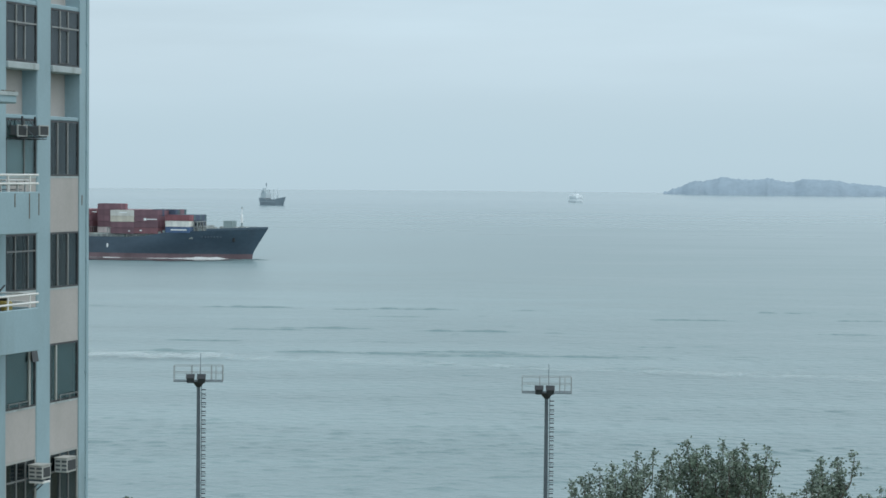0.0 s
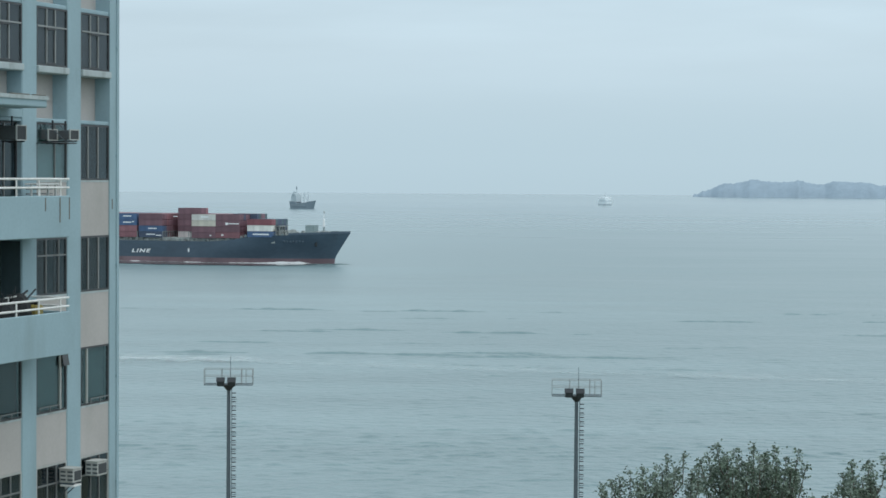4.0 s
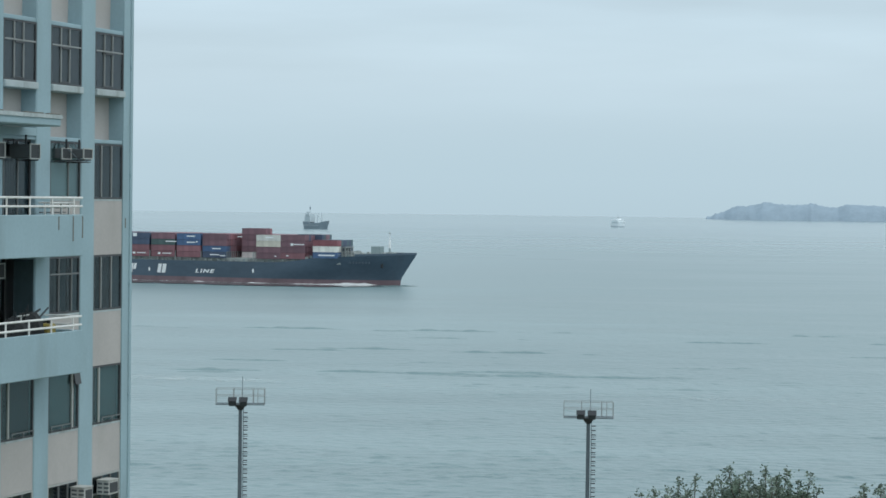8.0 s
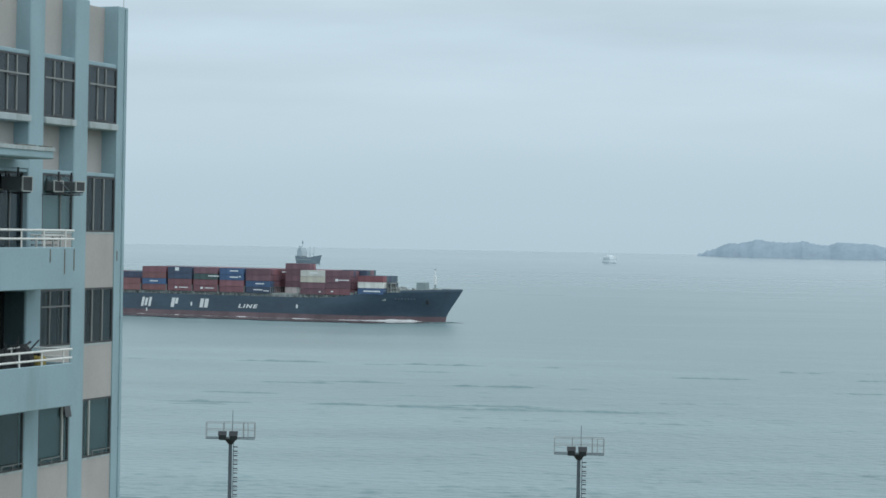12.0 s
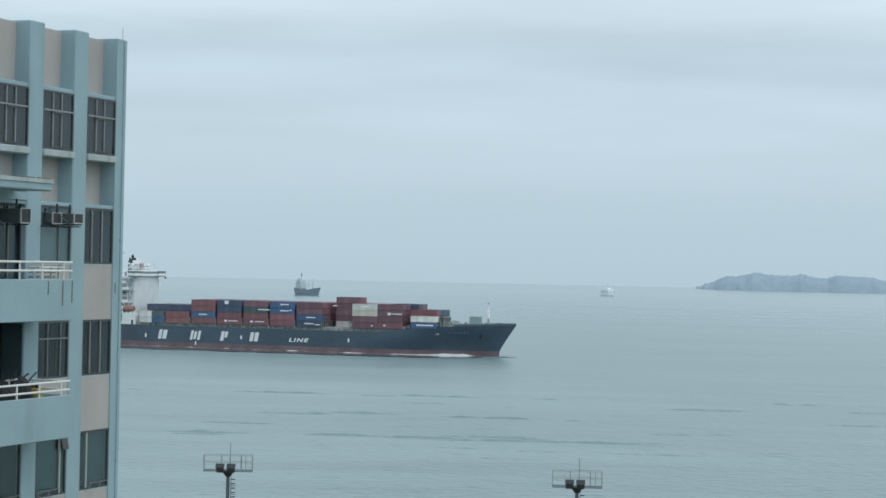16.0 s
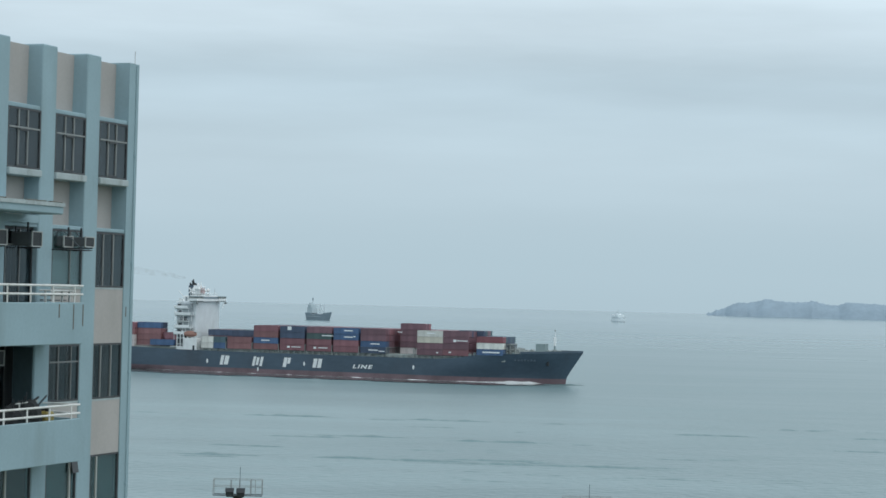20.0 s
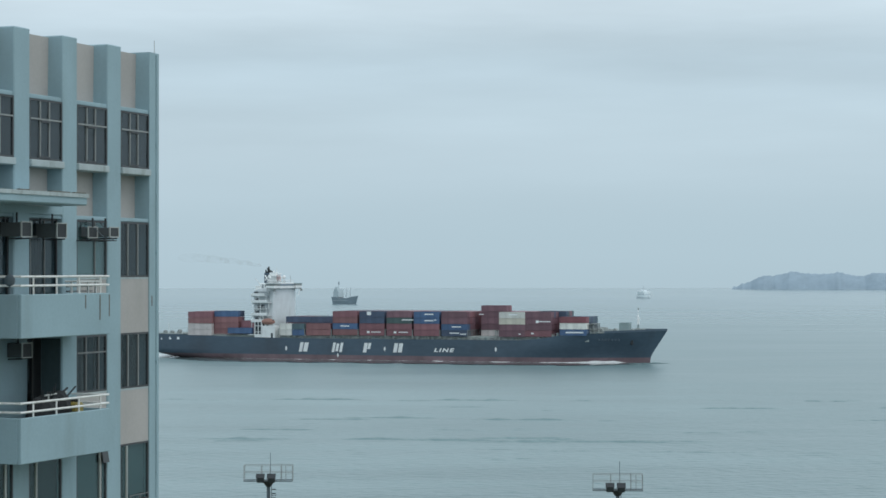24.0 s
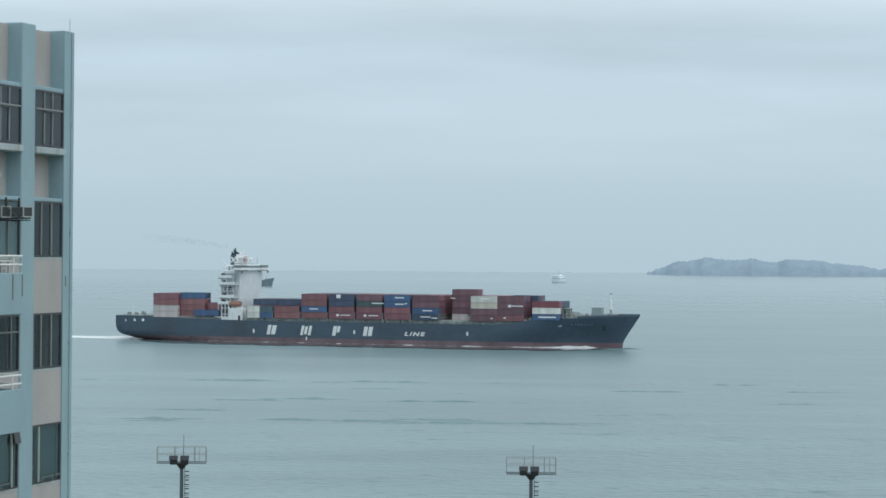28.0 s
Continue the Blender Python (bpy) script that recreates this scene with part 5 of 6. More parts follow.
def hung_cooler(y, z, depth, h=0.36, x=0.0):
    """A dark cooler hung in the top of a window, its outer face in a grey frame."""
    ob = empty("air_conditioner", BLOCK @ pose(x, y, z), "dark window air conditioner with a grey front frame", "air conditioner", "window coolers")
    w = 0.45
    part("casing", box(-0.25, depth - 0.05, -w / 2 + 0.02, w / 2 - 0.02, 0.02, h - 0.02, bevel=0.015), M["ac_dark"], ob)
    bm = bmesh.new()
    for a, b, c, d in ((-w / 2, w / 2, 0, 0.025), (-w / 2, w / 2, h - 0.025, h), (-w / 2, -w / 2 + 0.03, 0.025, h - 0.025), (w / 2 - 0.03, w / 2, 0.025, h - 0.025)):
        box(depth - 0.03, depth, a, b, c, d, bm)
    part("front_frame", bm, M["alu"], ob)
    part("grille", box(depth - 0.05, depth - 0.018, -w / 2 + 0.03, w / 2 - 0.03, 0.025, h - 0.025), M["grille"], ob)
    for i in range(6):
        z0 = 0.06 + i * (h - 0.12) / 6
        part("louvre", box(depth - 0.018, depth - 0.008, -w / 2 + 0.04, w / 2 - 0.04, z0, z0 + 0.02), M["grille"], ob)
    for d in (-0.1, 0.22):
        part("hanger", box(d, d + 0.035, -w / 2 + 0.05, -w / 2 + 0.085, h - 0.02, h + 0.2), M["dark_steel"], ob)
    for yy in (-0.16, 0.16):
        part("bracket", rod((-0.02, yy, -0.03), (depth - 0.02, yy, -0.015), 0.016, None, 5), M["dark_steel"], ob)
    return ob


def drying_frame(y, z, label):
    """A rusty frame of bars that leans out of a window."""
    ob = empty("drying_rack", BLOCK @ pose(0, y, z), label, "rack")
    bm = bmesh.new()
    for yy in (-0.55, 0.0, 0.55):
        rod((-0.05, yy, 0.0), (0.44, yy, 0.02), 0.013, bm, 6)
    for x in (0.15, 0.43):
        rod((x, -0.6, 0.02), (x, 0.6, 0.02), 0.012, bm, 6)
    part("frame", bm, M["dark_steel"], ob)
    for a, b in (((0.0, -0.1, 0.5), (0.42, 0.2, 0.0)), ((0.0, 0.5, 0.5), (0.42, 0.5, 0.0))):
        part("brace", rod(a, b, 0.012, None, 6), M["steel"], ob)
    return ob


def bundle(y, z, size, material, name, label, category):
    """A lumpy covered bundle or tub on the balcony floor."""
    rng = random.Random(int(abs(y) * 100))
    ob = empty(name, BLOCK @ pose(0.45, y, z), label, category)
    bm = bmesh.new()
    bmesh.ops.create_icosphere(bm, subdivisions=3, radius=1.0)
    for v in bm.verts:
        k = 1 + 0.25 * noise.noise(v.co * 1.7 + Vector((y, 0, 0)))
        v.co = Vector((v.co.x * size[0] * k, v.co.y * size[1] * k, max(0.0, size[2] * (0.5 + 0.5 * v.co.z * k))))
    part("cover", bm, material, ob)
    bm = bmesh.new()
    for i in range(4):
        a = rng.uniform(-1, 1)
        rod((0, a * size[1] * 0.6, size[2] * 0.7), (rng.uniform(-0.2, 0.2), a * size[1] * 1.1, size[2] * rng.uniform(0.98, 1.12)), 0.014, bm, 5)
    part("stick", bm, M["dark_steel"], ob)


M["crate"] = mat("brown_fibreboard", (0.16, 0.14, 0.10), 0.9, var=0.25, scale=4)
M["tarp"] = mat("dark_tarpaulin", (0.025, 0.028, 0.03), 0.95, var=0.3, scale=4)
M["ac_dark"] = mat("dusty_dark_casing", (0.09, 0.1, 0.105), 0.7, var=0.2, scale=4)
# tints set behind panes, painted for what the glass reflects
M["tint_panel_dark"] = mat("dark_teal_tint", (0.012, 0.016, 0.019), 0.9, var=0.15, scale=2, fine=8, bump=0.0)
M["tint_panel_pale"] = mat("pale_blue_tint", (0.15, 0.185, 0.2), 0.8, var=0.15, scale=2, fine=8, bump=0.0)
M["blind"] = mat("teal_grey_tint", (0.044, 0.070, 0.077), 0.8, var=0.15, scale=2, fine=8, bump=0.0)
M["yellow"] = mat("yellow_plastic", (0.34, 0.27, 0.07), 0.5, var=0.15, scale=4)
block = make_block()
for y in (-4.82, -6.32):
    hung_cooler(y, 42.24, 0.4)
hung_cooler(-2.4, 42.29, 0.4, h=0.26)
hung_cooler(-3.0, 42.27, 0.16, h=0.28)
hung_cooler(-4.85, 39.46, 0.4, x=-0.9)
ac_unit(-2.25, 34.0, w=0.42, h=0.33, d=0.4)
ac_unit(-0.95, 34.0, w=0.5, h=0.35, d=0.36, legs=False)
drying_frame(-2.95, 42.2, "rusty bar rack leaning out of a window")
bundle(-5.75, 37.41, (0.4, 0.5, 1.25), M["tarp"], "covered_bundle", "dark covered bundle on the balcony", "bundle")
bundle(-5.15, 37.41, (0.38, 0.45, 1.36), M["tarp"], "covered_bundle", "dark covered bundle with sticks on the balcony", "bundle")
can = empty("jerrycan", BLOCK @ pose(0.74, -4.80, 37.41), "faded yellow plastic can on the balcony", "can")
part("body", box(-0.14, 0.14, -0.17, 0.17, 0.0, 1.05, bevel=0.04), M["yellow"], can)
part("cap", rod((0, 0.06, 1.05), (0, 0.06, 1.12), 0.05, None, 10), M["tarp"], can)
crate = empty("storage_crate", BLOCK @ pose(0.4, -4.62, 37.41), "brown storage crate on the balcony", "crate")
part("crate_body", box(-0.22, 0.22, -0.22, 0.2, 0.0, 1.06, bevel=0.03), M["crate"], crate)
part("lid", box(-0.24, 0.24, -0.24, 0.22, 1.064, 1.12, bevel=0.02), M["tarp"], crate)
airer = empty("clothes_airer", BLOCK @ pose(0.55, -5.2, 37.41), "folded grey clothes airer leaning among bundles", "airer")
for a, b in (((0, -0.6, 1.25), (0, 0.35, 1.28)), ((0.1, -0.55, 0.0), (0, -0.45, 1.26)), ((0.1, 0.3, 0.0), (0, 0.25, 1.28))):
    part("bar", rod(a, b, 0.022, None, 6), M["alu"], airer)
part("leg", rod((-0.1, 0.3, 1.05), (0.05, 0.66, 1.4), 0.02, None, 6), M["dark_steel"], airer)
part("leg", rod((-0.1, -0.5, 1.0), (0.05, 0.3, 1.38), 0.025, None, 6), M["dark_steel"], airer)
dish = empty("satellite_dish", BLOCK @ pose(0.68, -7.46, 41.28), "small grey dish on the balcony rail", "dish")
bm = bmesh.new()
bmesh.ops.create_uvsphere(bm, u_segments=16, v_segments=8, radius=0.14)
for v in bm.verts:
    v.co.y *= 0.35
part("bowl", bm, M["steel"], dish, smooth=True)
part("arm", rod((0, 0, -0.3), (0, 0, -0.1), 0.02, None, 6), M["steel"], dish)


rack = empty("slatted_rack", BLOCK @ pose(0.72, -4.35, 40.16), "low pale slatted rack behind the balcony rail", "rack")
part("shelf", box(-0.16, 0.16, -0.62, 0.52, 1.06, 1.10, bevel=0.01), M["white"], rack)
for y in (-0.6, -0.24, 0.14, 0.48):
    part("leg", box(-0.02, 0.02, y, y + 0.04, 0.0, 1.06), M["white"], rack)
for z in (0.84, 0.95):
    part("slat", box(-0.12, -0.09, -0.62, 0.52, z, z + 0.03), M["mullion"], rack)


# ---- floodlight masts ----
def make_mast(x, y, top, turn, label):
    mast = empty("floodlight_mast", pose(x, y, 10, 0, 0, turn), label, "mast", "floodlight masts")
    h = top - 10
    part("pole", rod((0, 0, 0), (0, 0, h - 0.35), 0.165, None, 12, 0.11), M["steel"], mast, smooth=False)
    part("pole_head", rod((0, 0, h - 0.36), (0, 0, h), 0.14, None, 10, 0.42), M["dark_steel"], mast)
    part("base_plate", rod((0, 0, 0), (0, 0, 0.12), 0.5, None, 12), M["steel"], mast)
    # platform frame with a cage of rails
    bm = bmesh.new()
    for y0 in (-0.45, 0.45):
        rod((-1.5, y0, h + 0.02), (1.5, y0, h + 0.02), 0.035, bm, 6)
    for i in range(7):
        rod((-1.5 + 0.5 * i, -0.45, h + 0.02), (-1.5 + 0.5 * i, 0.45, h + 0.02), 0.025, bm, 5)
    part("platform", bm, M["steel"], mast)
    for y0 in (-0.45, 0.45):
        for z in (0.55, 0.98):
            part("cage_rail", rod((-1.5, y0, h + z), (1.5, y0, h + z), 0.015, None, 6), M["bar_mid"], mast)
        for i, xx in enumerate((-1.5, -0.42, 0.12, 0.8, 1.1, 1.5)):
            if not (y0 > 0 and i in (2, 4)):
                part("cage_post", rod((xx, y0, h), (xx, y0, h + 0.98), 0.018, None, 6), M["bar_mid"], mast)
    for xx in (-1.5, 1.5):
        for z in (0.55, 0.98):
            part("cage_rail", rod((xx, -0.45, h + z), (xx, 0.45, h + z), 0.016, None, 6), M["bar_mid"], mast)
    part("lightning_rod", rod((0.12, 0, h), (0.12, 0, h + 1.75), 0.018, None, 5), M["steel"], mast)
    # two floodlights that hang over the near rail
    for xx, tilt in ((-0.47, 28), (0.21, 34)):
        lamp = part("floodlight", box(-0.23, 0.23, -0.2, 0.2, -0.2, 0.2, bevel=0.05), M["dark_steel"], mast, "dark boxed floodlight")
        lamp.matrix_basis = pose(xx, -0.5, h + 0.18, tilt, 0, 0)
        part("lamp_visor", box(-0.27, 0.27, -0.26, 0.22, 0.202, 0.235, bevel=0.01), M["dark_steel"], lamp)
        part("lamp_glass", box(-0.19, 0.19, -0.215, -0.204, -0.15, 0.15), M["glazing"], lamp)
        part("lamp_yoke", rod((xx, -0.45, h + 0.02), (xx, -0.45, h + 0.2), 0.03, None, 5), M["dark_steel"], mast)
    # caged ladder beside the pole
    bm = bmesh.new()
    for xx in (0.2,):
        rod((xx, -0.1, 0.4), (xx, -0.1, h - 0.05), 0.022, bm, 5)
    ladder = part("ladder", bm, M["steel"], mast)
    n = int((h - 0.8) / 0.27)
    rung = mesh_of("rung", rod((0.2, -0.1, 0), (0.46, -0.1, 0), 0.036, None, 6), M["dark_steel"])
    for i in range(n):
        piece("rung", rung, ladder, pose(0, 0, 0.6 + 0.27 * i))
    bm = bmesh.new()
    ring = [(0.33 + 0.16 * math.cos(radians(a)), -0.12 - 0.3 * abs(math.sin(radians(a)))) for a in range(0, 181, 30)]
    for a, b in zip(ring, ring[1:]):
        rod((*a, 0), (*b, 0), 0.02, bm, 4)
    hoop = mesh_of("cage_hoop", bm, M["steel"])
    for i in range(int((h - 2.6) / 0.54)):
        piece("cage_hoop", hoop, ladder, pose(0, 0, 2.4 + 0.54 * i))
    part("stand_off", rod((0.0, 0, h * 0.5), (0.46, -0.1, h * 0.5), 0.025, None, 5), M["steel"], mast)


make_mast(-12.50, 132.4, 28.40, 2.0, "tall grey floodlight mast with a railed platform and ladder")
make_mast(9.0, 129.7, 28.11, -3.0, "tall grey floodlight mast with a railed platform and ladder")


# ---- trees on the shore ----
def leaf_mesh(bm, p, size, rng):
    """One folded leaf."""
    a = Vector((rng.gauss(0, 1), rng.gauss(0, 1), rng.gauss(0, 0.7) - 0.1)).normalized()
    b = a.cross(Vector((rng.gauss(0, 1), rng.gauss(0, 1), rng.gauss(0, 1)))).normalized()
    c = a.cross(b) * 0.25
    l, w = size * rng.uniform(0.7, 1.3), size * rng.uniform(0.28, 0.42)
    v = [bm.verts.new(q) for q in (p, p + a * l * 0.5 + b * w + c * w, p + a * l, p + a * l * 0.5 - b * w + c * w)]
    bm.faces.new((v[0], v[1], v[2]))
    bm.faces.new((v[0], v[2], v[3]))


def make_tree(x, y, top, foot, leaders, seed, pale, label, thick, leaf=0.15):
    """Tapered trunk, upright leading shoots (offset across, drop from the top), twigs with leaves at their ends."""
    rng = random.Random(seed)
    tree = empty("tree", pose(x, y, foot), label, "tree", "shore trees")
    h = top - foot
    bm = bmesh.new()
    p = Vector((0, 0, 0))
    for k in range(5):
        q = Vector((rng.uniform(-0.2, 0.2), rng.uniform(-0.2, 0.2), (h - 3.6) * 0.2 * (k + 1)))
        rod(p, q, 0.30 * (1 - 0.13 * k), bm, 9, 0.30 * (1 - 0.13 * (k + 1)))
        p = q
    fork = p
    part("trunk", bm, M["bark"], tree)
    crown_bm, pale_bm, limb_bm = bmesh.new(), bmesh.new(), bmesh.new()

    def clump(at, count, fat, share):
        bm = pale_bm if rng.random() < share else crown_bm
        for _ in range(count):
            leaf_mesh(bm, at + Vector((rng.gauss(0, fat), rng.gauss(0, fat), rng.gauss(0, fat * 0.8))), leaf, rng)

    shoots = []
    for dx, drop in leaders:
        shoots.append((dx, rng.uniform(-0.4, 0.4), drop))
        for _ in range(thick):  # lower shoots before and behind each leader
            shoots.append((dx * rng.uniform(0.75, 1.0) + rng.gauss(0, 0.22), rng.choice((-1, 1)) * rng.uniform(0.5, 1.7), drop + rng.uniform(0.25, 0.95)))
    for dx, dy, drop in shoots:
        tip = Vector((dx, dy, h - drop))
        low = Vector((dx * 0.45, dy * 0.5, h - drop - rng.uniform(2.2, 2.9)))
        mid = low.lerp(tip, 0.5) + Vector((0.18 * dx + rng.gauss(0, 0.08), rng.gauss(0, 0.1), -0.1))
        rod(fork, low, 0.08, limb_bm, 6, 0.05)
        rod(low, mid, 0.045, limb_bm, 5, 0.03)
        rod(mid, tip, 0.03, limb_bm, 5, 0.01)
        for i in range(14):
            s = 0.12 + 0.88 * (i + rng.random()) / 14
            at = low.lerp(mid, s * 2) if s < 0.5 else mid.lerp(tip, s * 2 - 1)
            out = Vector((rng.gauss(0, 0.8), rng.gauss(0, 0.8), rng.uniform(0.1, 0.9))).normalized()
            end = at + out * rng.uniform(0.2, 0.5) * (1.25 - 0.75 * s)
            rod(at, end, 0.012, limb_bm, 3, 0.006)
            # paler leaves towards the tips paint the light on the outer crown
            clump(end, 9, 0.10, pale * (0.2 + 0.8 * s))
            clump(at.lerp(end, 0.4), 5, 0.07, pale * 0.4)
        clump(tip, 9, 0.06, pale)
        for _ in range(6):  # the dense inside of the crown, few pale leaves: its shade is put into the colour
            at = low + Vector((rng.gauss(0, 0.42), rng.gauss(0, 0.45), rng.uniform(-1.6, 0.5)))
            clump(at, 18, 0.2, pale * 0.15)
    part("branchwork", limb_bm, M["bark"], tree)
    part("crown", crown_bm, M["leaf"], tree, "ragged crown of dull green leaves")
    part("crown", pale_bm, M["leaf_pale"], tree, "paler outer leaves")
    return tree


def toward(turn, tilt, far):
    """The point at that bearing and tilt from the eye, far metres off along the ground."""
    return EYE[0] + far * math.sin(radians(turn)), EYE[1] + far * math.cos(radians(turn)), EYE[2] + far * math.tan(radians(tilt))


for turn, tilt, far, seed, pale, label, thick, leaders in (
        (8.69, -7.10, 96, 3, 0.5, "broad green tree with upright ragged shoots", 3, ((-1.6, 0.0), (0.0, 0.0), (-0.75, 0.25), (1.0, 0.12), (2.0, 0.3), (2.35, 0.85), (-2.3, 0.8), (1.5, 0.6), (-1.2, 0.6), (0.5, 0.4))),
        (5.85, -7.40, 100, 8, 0.9, "thin pale-leaved tree with gaps in its crown", 2, ((2.5, 0.55), (2.2, 0.9), (-0.7, 0.95), (0.8, 0.9), (-1.6, 1.3), (1.75, 0.0), (1.1, 0.2), (0.45, 0.6), (-0.2, 0.55), (-1.25, 1.15), (-2.1, 1.5))),
        (11.35, -7.33, 94, 15, 0.6, "slender tree with a leaning top", 2, ((1.35, 0.0), (-0.05, 0.3), (0.7, 0.45), (-0.45, 0.8), (0.35, 0.95), (-0.2, 1.1), (-1.3, 1.75), (-1.9, 1.9), (0.8, 1.2))),
        (13.1, -8.1, 92, 21, 0.75, "pale green tree at the shore", 2, ((-1.0, 0.4), (-0.4, 0.2), (0.2, 0.0), (0.9, 0.1), (1.6, 0.5))),
        (-7.6, -8.76, 92, 33, 0.4, "small green tree with a thin top", 0, ((0.0, 0.1), (0.5, 0.0), (-0.5, 0.4)))):
    tx, ty, tz = toward(turn, tilt, far)
    make_tree(tx, ty, tz, 10.0, leaders, seed, pale, label, thick)


# ---- far vessels ----
def make_coaster(m):
    """An old coaster at anchor: dark hull with raised ends, pale house aft, two masts."""
    ob = empty("coaster", m, "small old cargo ship with a grey hull and pale house", "ship")
    bm = bmesh.new()
    rows = []
    for k in range(25):
        u = k / 24
        x = -21 + 43 * u
        b = 5.2 * (1 - max(0.0, (u - 0.72) / 0.28) ** 2.2) * (1 - 0.35 * max(0.0, (0.15 - u) / 0.15))
        z = 6.0 + 12.5 * max(0.0, u - 0.6) ** 1.15 + 2.6 * min(1.0, max(0.0, 0.34 - u) / 0.12)
        rake = 5.0 * max(0.0, (u - 0.86) / 0.14) - 2.6 * max(0.0, (0.08 - u) / 0.08)
        rows.append([bm.verts.new(p) for p in ((x + rake, -b, z), (x, -b * 0.85, -1), (x, b * 0.85, -1), (x + rake, b, z))])
    for a, b in zip(rows, rows[1:]):
        for i in range(4):
            bm.faces.new((a[i], b[i], b[(i + 1) % 4], a[(i + 1) % 4]))
    bm.faces.new(rows[0])
    bm.faces.new(rows[-1][::-1])
    part("hull", bm, M["far_hull"], ob)
    part("deckhouse", box(-19, -8, -4, 4, 8.0, 15.5, bevel=0.3), M["far_band"], ob, "pale hazy deckhouse")
    part("bridge", box(-17, -10, -4.4, 4.4, 15.5, 18.6, bevel=0.3), M["far_band"], ob)
    part("funnel", slab([(-18.2, -1.4), (-15.4, -1.4), (-15.4, 1.4), (-18.2, 1.4)], 15.5, 20.6), M["far_band"], ob)
    part("mast", rod((-12.5, 0, 18), (-12.5, 0, 28.0), 0.4, None, 6, 0.25), M["far_band"], ob)
    part("mast_top", box(-13.1, -11.9, -0.6, 0.6, 23.5, 26.5, bevel=0.2), M["far_hull"], ob)
    for x in (3.0, 11.0):
        part("cargo_mast", rod((x, 0, 5), (x, 0, 20), 0.5, None, 6, 0.3), M["far_band"], ob)
        part("derrick", rod((x, 0, 8), (x - 5.5, 0, 15.5), 0.3, None, 6), M["far_band"], ob)
    part("hatch", box(-5, 9, -3.2, 3.2, 5, 7.2, bevel=0.2), M["far_hull"], ob)
    part("rubbing_strake", box(-17, 12, -5.35, -5.15, 4.0, 4.5), M["far_band"], ob)
    return ob


def make_ferry(m):
    """A white two-deck ferry nearly end on."""
    ob = empty("ferry", m, "white passenger ferry, hazy with distance", "ferry")
    part("hull", slab([(-9, -6.6), (7, -6.6), (13, 0), (7, 6.6), (-9, 6.6)], -0.5, 4.4), M["far_white"], ob)
    lower = part("lower_deck", box(-8.8, 8.8, -6.4, 6.4, 4.4, 7.6, bevel=0.3), M["far_white"], ob)
    upper = part("upper_deck", box(-8.6, 6.4, -6.2, 6.2, 7.6, 10.2, bevel=0.5), M["far_white"], ob)
    part("window_band", box(8.82, 8.92, -5.6, 5.6, 5.0, 6.8), M["far_band"], lower)
    part("window_band", box(-6, 7.6, -6.5, -6.38, 5.3, 6.5), M["far_band"], lower)
    part("window_band", box(6.42, 6.5, -5.2, 5.2, 8.6, 9.6), M["far_band"], upper)
    part("waterline_band", slab([(-9.05, -6.65), (7, -6.65), (13.05, 0), (7, 6.65), (-9.05, 6.65)], 0.1, 1.3), M["far_band"], ob)
    part("wheelhouse", box(-2.5, 4.0, -3.0, 3.0, 10.2, 11.8, bevel=0.4), M["far_white"], ob)
    part("mast", rod((-1, 0, 11.8), (-1, 0, 18.5), 0.3, None, 6, 0.2), M["far_band"], ob)
    part("radar", box(-1.8, 0.2, -1.2, 1.2, 14.0, 14.5, bevel=0.1), M["far_band"], ob)
    return ob


coaster = make_coaster(pose(-157, 2604, 0, 0, 0, -50))
ferry = make_ferry(pose(257.5, 3133, 0, 0, 0, -55))


# ---- old wakes and passing swells ----
def swell_ridge(length, width, height, seed):
    """A long low ridge of water, thinner towards its ends."""
    bm = bmesh.new()
    rows = []
    n = 36
    for k in range(n + 1):
        u = k / n
        e = math.sin(math.pi * u) ** 0.6
        x = (u - 0.5) * length
        y = 1.2 * noise.noise((x * 0.06, seed, 0)) + 0.4 * noise.noise((x * 0.3, seed, 4))
        e *= min(0.95, max(0.2, 0.72 + 0.5 * noise.noise((x * 0.06, seed, 9)) + 0.5 * noise.noise((x * 0.21, seed, 2))))
        row = []
        for j in range(9):
            v = j / 8
            row.append(bm.verts.new((x, y + (v - 0.5) * width * (0.5 + 0.5 * e), height * e * math.sin(math.pi * v) ** 2)))
        rows.append(row)
    for a, b in zip(rows, rows[1:]):
        for j in range(8):
            bm.faces.new((a[j], b[j], b[j + 1], a[j + 1]))
    return part("swell", bm, M["sea"], None, smooth=True)


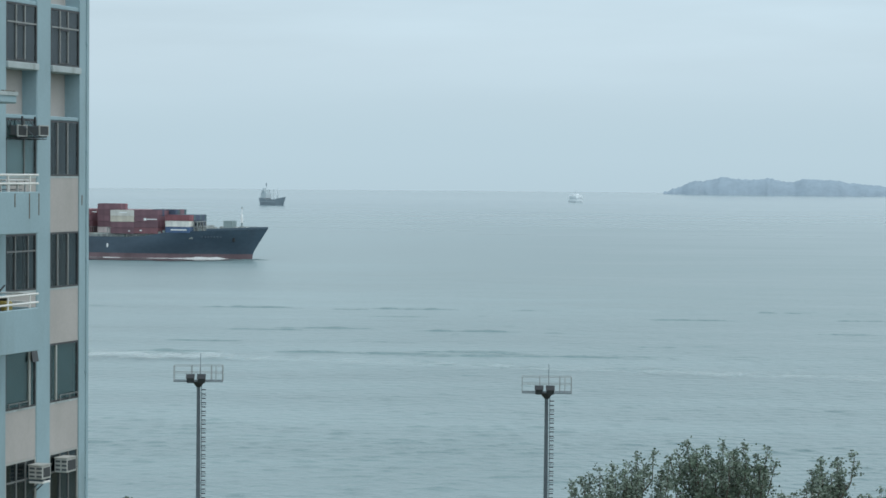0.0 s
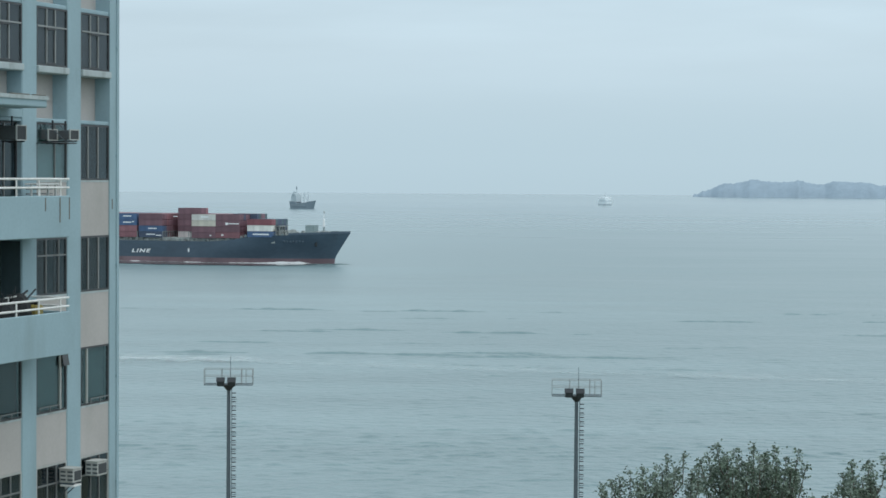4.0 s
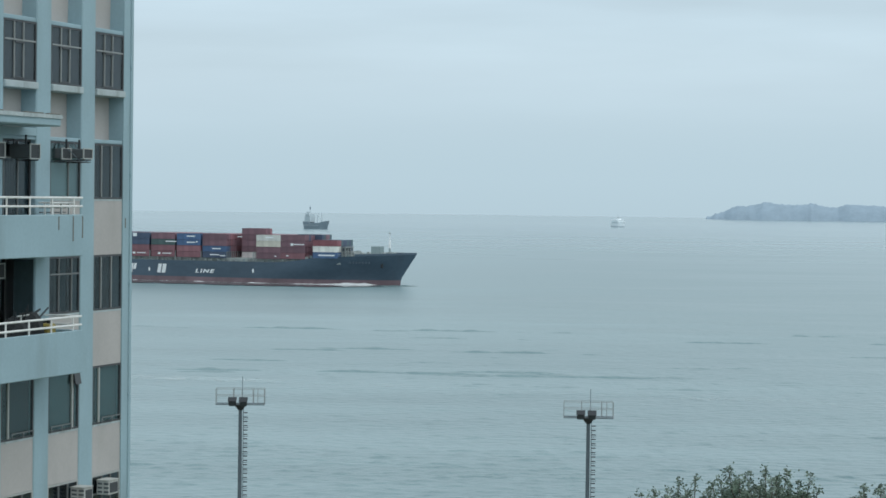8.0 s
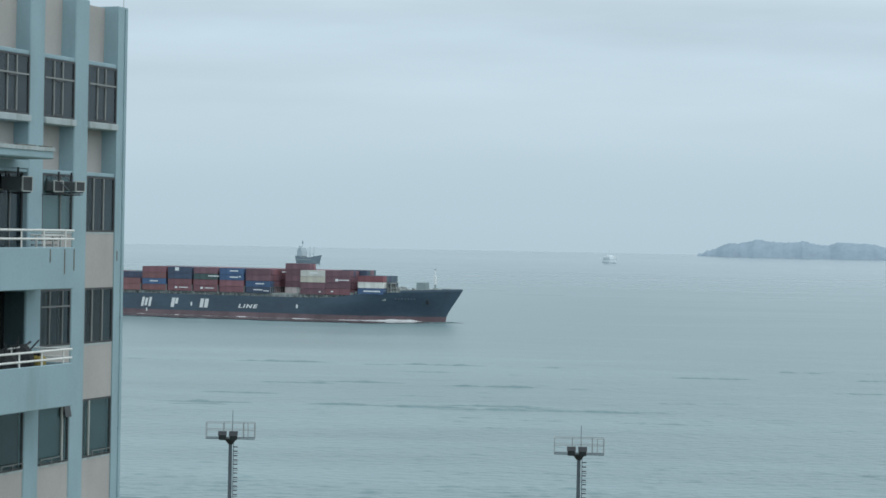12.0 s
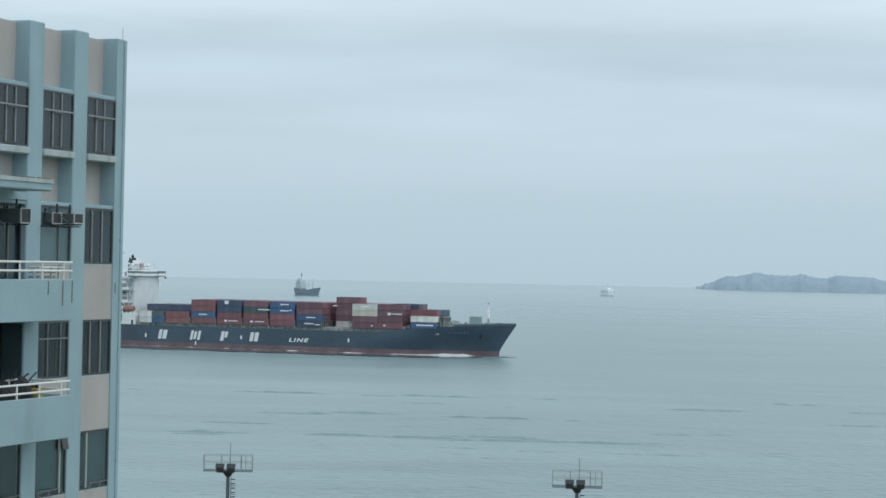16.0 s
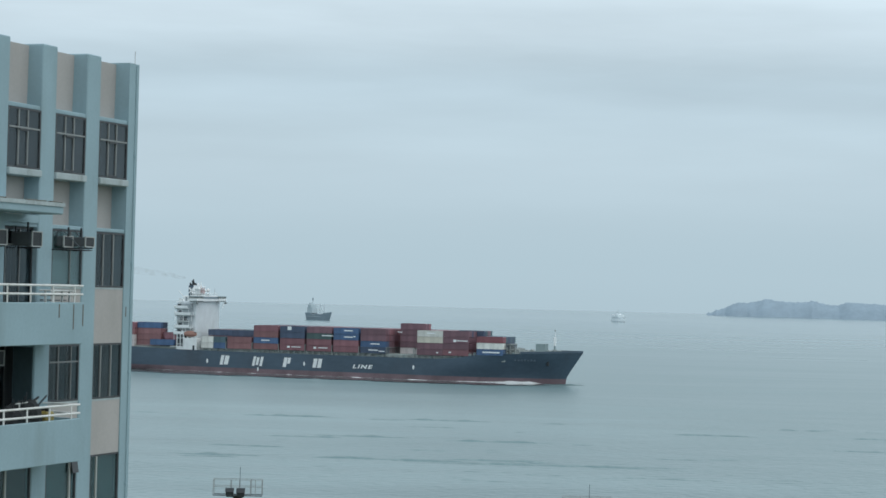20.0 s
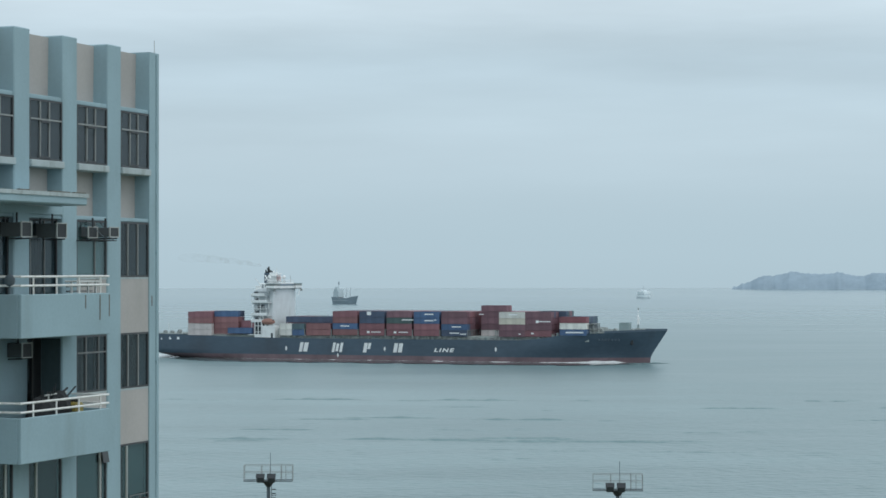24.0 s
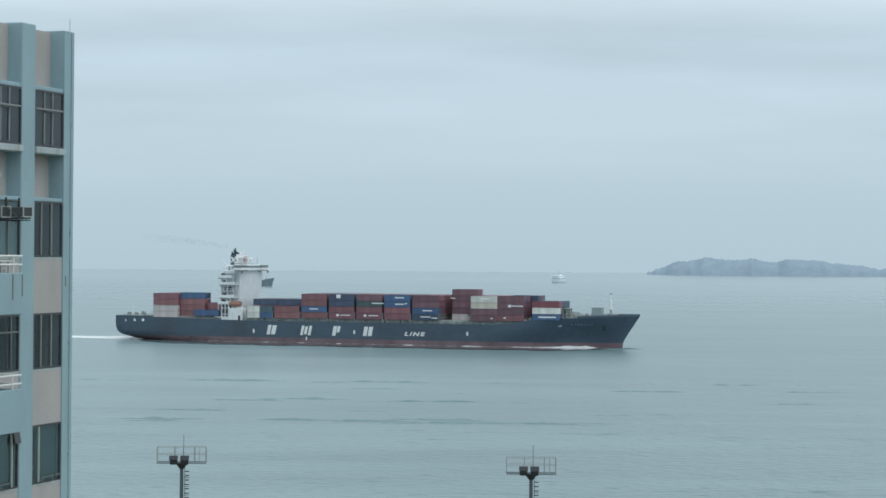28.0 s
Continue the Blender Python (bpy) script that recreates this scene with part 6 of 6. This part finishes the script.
def swell_list():
    """Broken trains of ridges that run slowly out to sea, and a few stray ones."""
    rng, rows = random.Random(11), []
    for x0, y0, x1, y1, count, wide in ((-95, 648, 150, 640, 20, 9.0), (-80, 491, 60, 480, 20, 7.0), (0, 465, 125, 436, 14, 6.5), (-70, 612, 140, 604, 5, 8.0), (-60, 560, 140, 552, 6, 7.0), (-70, 520, 90, 512, 6, 6.5), (-55, 440, 40, 436, 5, 6.0), (-50, 392, 80, 386, 5, 5.0)):
        for k in range(count):
            u = (k + rng.uniform(0.0, 1.0)) / count
            big = rng.random() ** 1.6
            tall = (0.34 + 0.66 * big) * (1.0 if y0 > 470 else 0.75 if y0 > 450 else 0.5)
            rows.append(((x0 + (x1 - x0) * u, y0 + (y1 - y0) * u + rng.gauss(0, 2.2)), 6 + 26 * big + rng.uniform(0, 5), wide * rng.uniform(0.5, 0.8), tall, (-0.1, 1.4)))
    for k in range(96):  # stray wavelets all over the bay
        y = 230 + 390 * (k + rng.random()) / 96
        rows.append(((y * math.tan(radians(rng.uniform(-10, 12))), y), rng.uniform(2.5, 6.5) * (0.4 + y / 500), (1.3 + y / 260) * rng.uniform(0.8, 1.3), (0.12 + y / 2200) * rng.uniform(0.7, 1.3), (-0.05, 0.5)))
    return rows


SWELLS = swell_list()
swells = []
for k, (place, length, width, height, drift) in enumerate(SWELLS):
    ob = swell_ridge(length, width, height, k + 1)
    tagged(ob, "long low ridge of water behind a passing boat", "swell", "passing swells")
    swells.append((ob, place, drift))


def foam_streak(length, width, seed):
    """Thin patches of bubbles strewn along a line, denser in the middle."""
    rng = random.Random(seed + 40)
    bm = bmesh.new()
    for k in range(int(length * width * (0.9 if seed == 0 else 0.35))):
        x, y = rng.uniform(-0.5, 0.5) * length, max(-1.6, min(1.6, rng.gauss(0, 0.55))) * width
        lift = 0.9 * rng.random() ** 2
        a, b = rng.uniform(2.0, 5.0), rng.uniform(0.4, 0.9) * min(1.0, width / 2)
        ring = [bm.verts.new((x + a * math.cos(t * 0.785) * rng.uniform(0.7, 1.2), y + b * math.sin(t * 0.785) * rng.uniform(0.7, 1.2), 0.12 + lift)) for t in range(8)]
        bm.faces.new(ring)
    return part("wake_foam", bm, M["faint_foam" if seed else "thin_foam"], None)


streaks = []
for k, (place, length, width, turn) in enumerate((((-61, 472), 42, 6.0, -3), ((-30, 465), 46, 4.0, -16), ((28, 447), 84, 4.0, -16), ((92, 428), 84, 4.0, -17), ((160, 407), 90, 4.0, -17))):
    ob = foam_streak(length, width, k)
    tagged(ob, "pale broken streak of old wake foam", "foam", "wake streaks")
    streaks.append((ob, place, turn))


# ---- what moves ----
def motions():
    seconds = [0, 1, 2, 4, 6, 8, 10, 12, 14, 16, 18, 20, 22, 24, 26, 27, 28]
    walk(ship, [(t, ship_pose(t)) for t in seconds])
    walk(coaster, [(t, pose(-157 + 0.2 * t, 2604, 0, 0, 0, -50)) for t in (0, 7, 14, 21, 28)])
    walk(ferry, [(t, pose(257.5 - 0.04 * t, 3133, 0, 0, 0, -55)) for t in (0, 7, 14, 21, 28)])
    for ob, (x, y), (dx, dy) in swells:
        walk(ob, [(t, pose(x + dx * t, y + dy * t, -0.22, 0, 0, -4)) for t in (0, 7, 14, 21, 28)])
    for ob, (x, y), turn in streaks:  # the old foam breaks up and goes under, the lowest patches first
        walk(ob, [(t, pose(x - 0.1 * t, y + 0.3 * t, z, 0, 0, turn)) for t, z in ((0, 0.35), (2, 0.25), (6, -0.2), (10, -0.75), (14, -1.2), (21, -1.4), (28, -1.6))])


motions()
